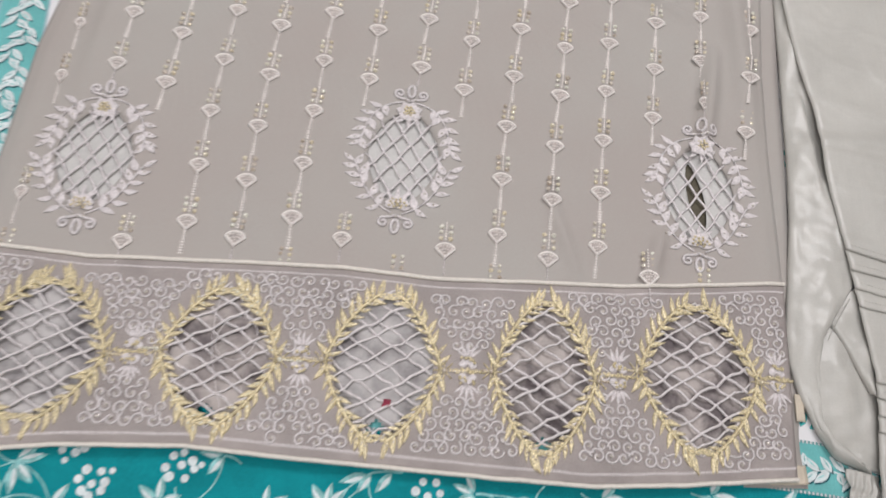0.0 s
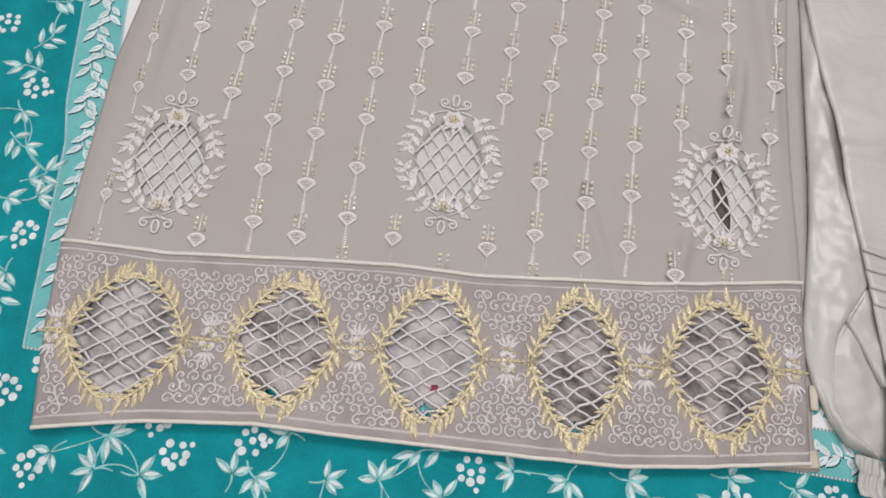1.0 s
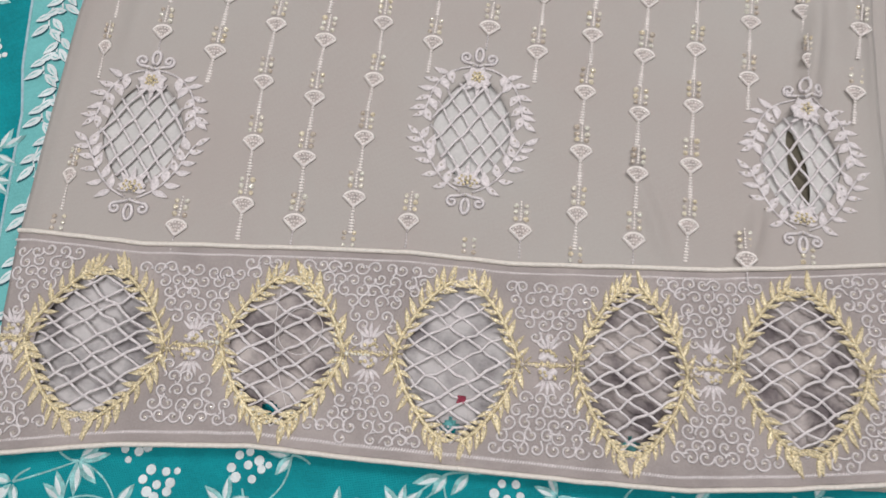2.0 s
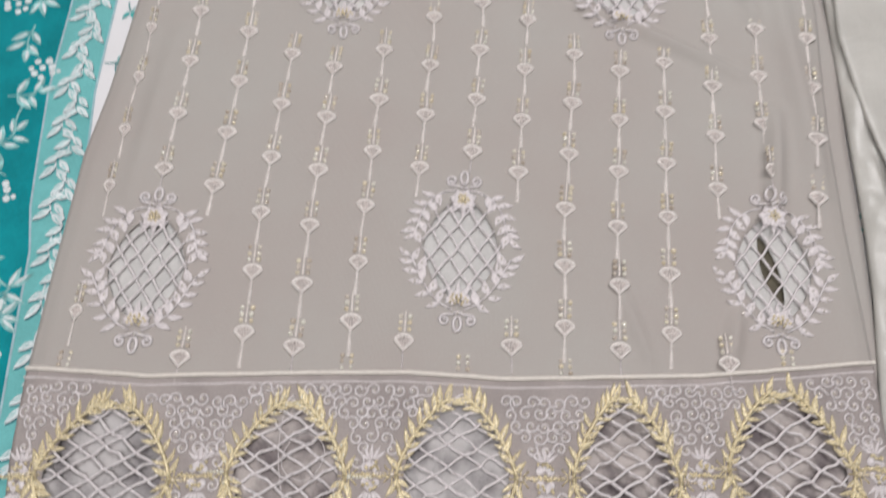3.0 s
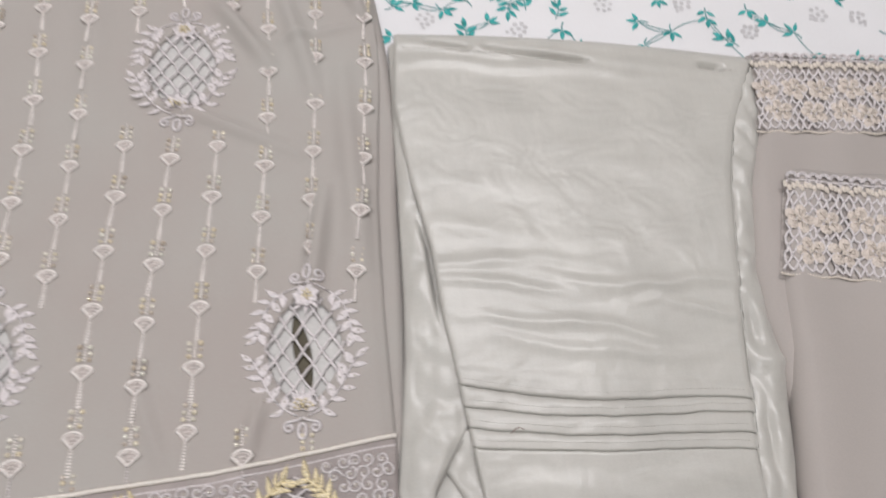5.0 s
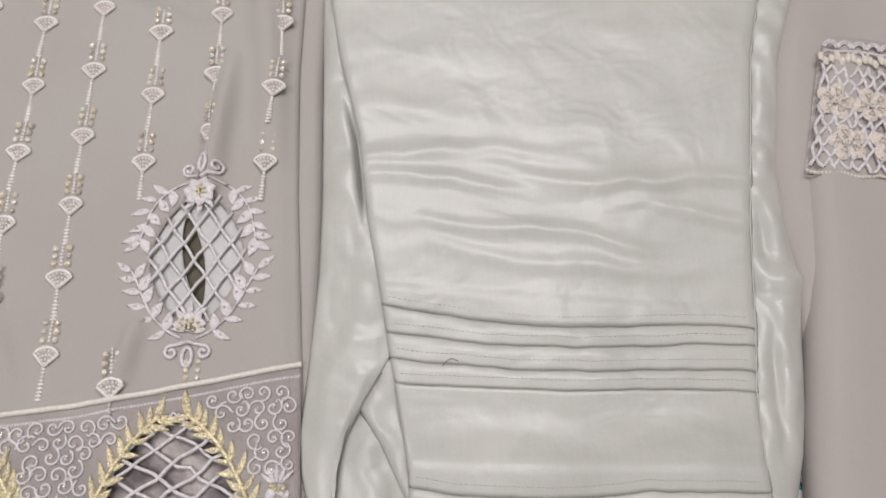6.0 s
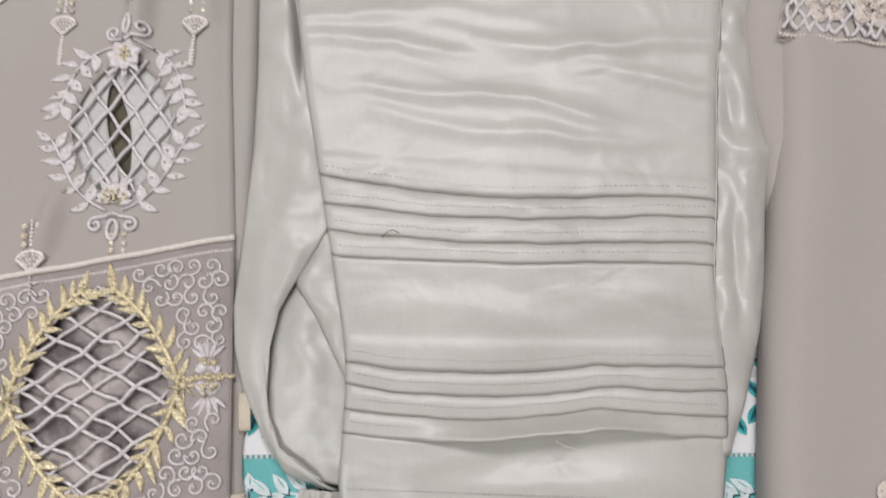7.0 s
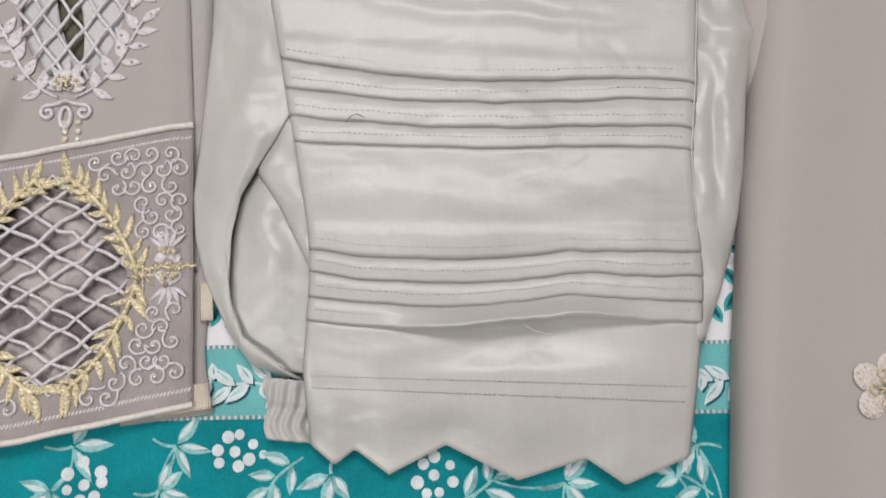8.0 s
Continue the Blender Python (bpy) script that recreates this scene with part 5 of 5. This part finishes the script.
def ribbon(points, w0, w1):
    """Outlines of a printed stem along points, narrowing from w0 to w1."""
    quads = []
    n = len(points) - 1
    for i in range(n):
        (xa, ya), (xb, yb) = points[i], points[i + 1]
        d = math.hypot(xb - xa, yb - ya) or 1e-6
        nx, ny = -(yb - ya) / d, (xb - xa) / d
        wa, wb = w0 + (w1 - w0) * i / n, w0 + (w1 - w0) * (i + 1) / n
        quads.append([(xa + nx * wa, ya + ny * wa), (xa - nx * wa, ya - ny * wa), (xb - nx * wb, yb - ny * wb), (xb + nx * wb, yb + ny * wb)])
    return quads


def sprig_groups(x, y, angle, size, body, light, stem, leaves=3):
    out = []
    reach = 1.15 if leaves == 5 else 0.7
    tail = bez((x - reach * size * math.cos(angle), y - reach * size * math.sin(angle)), (x - 0.3 * size * math.cos(angle + 0.5), y - 0.3 * size * math.sin(angle + 0.5)), (x, y), 5)
    for q in ribbon(tail, 0.0006, 0.0008):
        out.append((q, stem, 0.0009))
    if leaves == 5:
        # pairs of leaves along the stem and one at its tip
        places = [(0.0, 0.05), (0.28, 0.95), (0.34, -0.95), (0.72, 0.85), (0.80, -0.9)]
    else:
        places = [(0.0, d) for d in ((-0.95, 0.05, 1.0) if leaves == 3 else (-1.1, -0.4, 0.45, 1.15))]
    for k, (back, d) in enumerate(places):
        a = angle + d + prng.uniform(-0.2, 0.2)
        ln, wd = size * prng.uniform(0.72, 1.0), size * prng.uniform(0.30, 0.38)
        x0, y0 = tail[5 - min(5, round(back * 5))]
        x1, y1 = x, y
        x, y = x0, y0
        ox, oy = x + 0.0012 * math.cos(a), y + 0.0012 * math.sin(a)
        out.append((leaf_outline(ox, oy, a, ln, wd), body, 0.0011 + 0.00006 * k))
        out.append((leaf_outline(ox + 0.12 * ln * math.cos(a + 0.35), oy + 0.12 * ln * math.sin(a + 0.35), a + 0.03, ln * 0.74, wd * 0.42), light, 0.0015 + 0.00006 * k))
        x, y = x1, y1
    return out


def berry_groups(x, y, size, mat, n=8):
    out = [(disc(x + size * prng.uniform(-0.1, 0.1), y + size * prng.uniform(-0.1, 0.1), size * 0.22), mat, 0.0012)]
    t0 = prng.uniform(0, 6)
    for k in range(n - 1):
        a = t0 + 2 * math.pi * (k + prng.uniform(-0.2, 0.2)) / (n - 1)
        d = size * prng.uniform(0.58, 0.78)
        out.append((disc(x + d * math.cos(a), y + d * math.sin(a), size * prng.uniform(0.19, 0.27)), mat, 0.0012))
    a = t0 + 0.4
    out.append((disc(x + size * 1.08 * math.cos(a), y + size * 1.08 * math.sin(a), size * 0.17), mat, 0.0012))
    return out


def vine(p, q, bow, w, mat):
    mx, my = (p[0] + q[0]) / 2 - (q[1] - p[1]) * bow, (p[1] + q[1]) / 2 + (q[0] - p[0]) * bow
    return [(r, mat, 0.0008) for r in ribbon(bez(p, (mx, my), q, 7), w, w * 0.8)]


# leaf sprigs of the teal field, along the sheet's side and foot
TEAL_SPRIGS = ((-0.357, 0.360), (-0.374, 0.326), (-0.362, 0.282), (-0.350, 0.249), (-0.326, 0.229), (-0.353, 0.2025), (-0.3285, 0.207), (-0.335, 0.142), (-0.3335, 0.118), (-0.2635, 0.0118), (-0.2306, 0.0032),
               (-0.198, 0.0024), (-0.2265, 0.0274), (-0.132, 0.0088), (-0.1156, 0.0085), (-0.065, 0.0114), (-0.0265, 0.0151), (0.0, 0.0375), (0.0712, 0.0305), (0.1108, 0.0284), (0.1543, 0.0326), (0.2297, 0.042),
               (-0.381, 0.6445), (-0.4242, 0.656), (-0.3828, 0.594), (-0.3854, 0.54), (-0.3651, 0.5226), (-0.368, 0.4925), (-0.3676, 0.442), (-0.3494, 0.398), (0.2786, 0.0381), (0.2203, 0.0222), (0.2703, 0.0179),
               (0.3235, 0.016), (0.352, 0.0190), (0.4283, 0.0098), (0.4633, 0.0056), (0.5181, 0.0049), (0.5290, 0.0173))
TEAL_BERRIES = ((-0.3986, 0.3666), (-0.3563, 0.3052), (-0.3301, 0.1755), (-0.3081, 0.052), (-0.2767, 0.0007), (-0.175, 0.0184), (-0.1223, 0.0336), (0.0403, 0.0275), (0.307, 0.0335), (-0.4055, 0.6284), (-0.3612, 0.5504),
                (-0.3872, 0.4873), (-0.3498, 0.4212), (0.2359, 0.0247), (0.4015, 0.0134))
WHITE_SPRIGS = ((0.3389, 0.6424), (0.3116, 0.6235), (0.338, 0.602), (0.3197, 0.5991), (0.3799, 0.6319), (0.3601, 0.6247), (0.3661, 0.5924), (0.3892, 0.6029), (0.4227, 0.6295), (0.4181, 0.6092), (0.4445, 0.6037), (0.4286, 0.5887),
                (0.4072, 0.5744), (0.385, 0.5681), (0.424, 0.6633), (0.4662, 0.6922), (0.464, 0.67), (0.4893, 0.6556), (0.5218, 0.6671), (0.469, 0.6145), (0.5053, 0.6207), (0.4779, 0.5897), (0.4766, 0.5623), (0.5496, 0.6613),
                (0.5538, 0.6222), (0.5888, 0.6202), (0.6196, 0.6712), (0.6254, 0.6311), (0.6515, 0.621), (0.5773, 0.5959), (0.5527, 0.5692), (0.5825, 0.5556), (0.6221, 0.5689), (0.6319, 0.5447), (0.6462, 0.679), (0.653, 0.6605),
                (0.6885, 0.6816), (0.6973, 0.6185), (0.7295, 0.6386), (0.7212, 0.5959), (0.6645, 0.5785), (0.6802, 0.5614), (0.7036, 0.548))
WHITE_BERRIES = ((0.3492, 0.5818), (0.3856, 0.661), (0.4587, 0.6359), (0.435, 0.5649), (0.5219, 0.591), (0.5869, 0.6638), (0.6011, 0.5904), (0.6795, 0.6413), (0.6597, 0.5507), (0.7364, 0.5701), (0.4987, 0.6907))


def in_teal(x, y):
    return x < table(y, XL_Y, XL_X) - 0.008 or y < 0.067 - 0.058 * x - 0.008


def in_white(x, y):
    return x > table(y, XL_Y, XL_X) + STRIP_W + 0.008 and y > 0.067 - 0.058 * x + STRIP_H + 0.008


def fill(given, berries, inside, x0, x1, y0, y1, step):
    """The repeat of the print goes on beyond what is listed."""
    out, out_b = list(given), list(berries)
    y = y0
    row = 0
    while y < y1:
        x = x0 + (row % 2) * step / 2
        while x < x1:
            p = (x + prng.uniform(-1, 1) * step * 0.2, y + prng.uniform(-1, 1) * step * 0.2)
            if inside(*p) and all(math.dist(p, q) > step * 0.85 for q in out + out_b):
                (out_b if prng.random() < 0.2 else out).append(p)
            x += step
        y += step * 0.9
        row += 1
    return out, out_b


teal_sprigs, teal_berries = fill(TEAL_SPRIGS, TEAL_BERRIES, in_teal, -0.56, 0.80, -0.20, 0.95, 0.033)
white_sprigs, white_berries = fill(WHITE_SPRIGS, WHITE_BERRIES, in_white, -0.32, 0.98, 0.09, 0.95, 0.031)


def hidden_below(x, y):
    """Under the clothes no print is needed."""
    if 0.09 < y < 0.64 and table(y, KL_Y, KL_X) + 0.02 < x < table(y, KR_Y, KR_X) - 0.02:
        return True
    if 0.06 < y < 0.5 and table(y, TL_Y, TL_X) + 0.02 < x < table(y, TR_Y, TR_X) - 0.02:
        return True
    return False


for spots, size, body, light, stem, label in ((teal_sprigs, 0.0182, PRINTPALE, PRINTWHITE, PRINTPALE, "white and pale teal printed leaf sprig"), (white_sprigs, 0.0132, PRINTTEAL, PRINTPALE_GREEN, PRINTSTEM, "teal printed leaf sprig")):
    for i, (x, y) in enumerate(spots):
        if hidden_below(x, y):
            continue
        g = sprig_groups(x, y, prng.uniform(0, 6.28), size * prng.uniform(0.9, 1.1), body, light, stem, prng.choice((3, 4, 5)) if body is PRINTPALE else prng.choice((3, 3, 5)))
        near = sorted((q for q in spots if q != (x, y)), key=lambda q: math.dist(q, (x, y)))[:2]
        for q in near:
            if prng.random() < 0.7 and math.dist(q, (x, y)) < 0.044:
                g += vine((x, y), q, prng.uniform(-0.35, 0.35), 0.0006, stem)
        tagged(print_mesh("printed_sprig", g, bed_sheet, label), kind="stuff")
# large dark leaves of the print in the gap beside the trousers
for k, (x, y, a) in enumerate(((0.5600, 0.0970, 2.2), (0.5640, 0.1125, 2.6), (0.5560, 0.0850, 0.9), (0.5490, 0.0800, 2.0), (0.2990, 0.0985, 1.2), (0.3080, 0.0950, 0.4))):
    g = [(leaf_outline(x - 0.005 * math.cos(a), y - 0.005 * math.sin(a), a, 0.0150, 0.0060), PRINTTEAL, 0.0011), (leaf_outline(x - 0.003 * math.cos(a), y - 0.003 * math.sin(a), a, 0.0120, 0.0024), PRINTDARK, 0.0014)]
    tagged(print_mesh("printed_sprig", g, bed_sheet, "dark teal printed leaf"), kind="stuff")
for spots, size, mat, label in ((teal_berries, 0.0125, PRINTWHITE, "white printed berry cluster"), (white_berries, 0.0105, PRINTGREY, "grey printed berry cluster")):
    for x, y in spots:
        if not hidden_below(x, y):
            tagged(print_mesh("berry_print", berry_groups(x, y, size, mat), bed_sheet, label), kind="stuff")


# the leafy vine of the border strip
def strip_leaves(u, v, turn, node=0):
    """One node of the vine: leaves to both sides with dark shade lines."""
    g = []
    x, y = sheet_xy(u, v)
    ux, uy = math.cos(turn + math.pi / 2), math.sin(turn + math.pi / 2)
    first = 1 if node % 2 else -1
    for j, (rise, ln) in enumerate(((0.000, 0.0150), (0.0035, 0.0160), (0.0085, 0.0145), (0.0120, 0.0130), (0.0150, 0.0085))):
        sg = first if j % 2 else -first
        px, py = x + ux * rise + 0.0008 * sg, y + uy * rise
        a = turn - math.pi / 2 + sg * prng.uniform(0.55, 1.05)
        if j == 4:
            a += sg * 0.8
        g.append((leaf_outline(px + 0.0009, py - 0.0011, a, ln, 0.0052), PRINTDARK, 0.0009))
        g.append((leaf_outline(px, py, a, ln, 0.0056), PRINTWHITE, 0.0011 + 0.0001 * prng.random()))
        g.append((leaf_outline(px + 0.25 * ln * math.cos(a - 0.12), py + 0.25 * ln * math.sin(a - 0.12), a - 0.05, ln * 0.55, 0.0010), PRINTPALE, 0.0014))
    x2, y2 = sheet_xy(u + 0.001, v + 0.019) if turn == 0 else sheet_xy(u + 0.019, v)
    g += vine((x, y), (x2, y2), 0.15, 0.0007, PRINTWHITE)
    return g


k = 0
v0 = 0.02
while v0 < 0.75:
    print_mesh("printed_vine_node", strip_leaves(0.019 + (0.0045 if k % 2 else -0.0035), v0, 0.0, k), bed_sheet, "white leaves with dark shading on aqua")
    v0 += 0.0185
    k += 1
for u0 in [0.05 + 0.0215 * i for i in range(42)]:
    x, y = sheet_xy(u0, 0.017)
    if x > 0.20 or x < -0.2:
        print_mesh("printed_vine_node", strip_leaves(u0, 0.017 + 0.002 * math.sin(u0 * 80), -1.57, round(u0 / 0.0215)), bed_sheet, "white leaves with dark shading on aqua")
# woven check lines on both sides of the strip
for nm, path in (("woven_line", [(0.0, w) for w in np.linspace(0.0, 0.75, 180)]), ("woven_line", [(STRIP_W, w) for w in np.linspace(STRIP_H, 0.75, 180)]), ("woven_line", [(w, 0.0) for w in np.linspace(0.0, 1.0, 700)]), ("woven_line", [(w, STRIP_H) for w in np.linspace(STRIP_W, 1.0, 700)])):
    pts = [sheet_xy(*p) for p in path]
    print_mesh(nm, [(q, (PRINTGREY, PRINTSTEM)[i % 2] if path[0][1] == path[-1][1] else PRINTLINE, 0.0007) for i, q in enumerate(ribbon(pts, 0.0009, 0.0009))], bed_sheet, "fine woven check line")
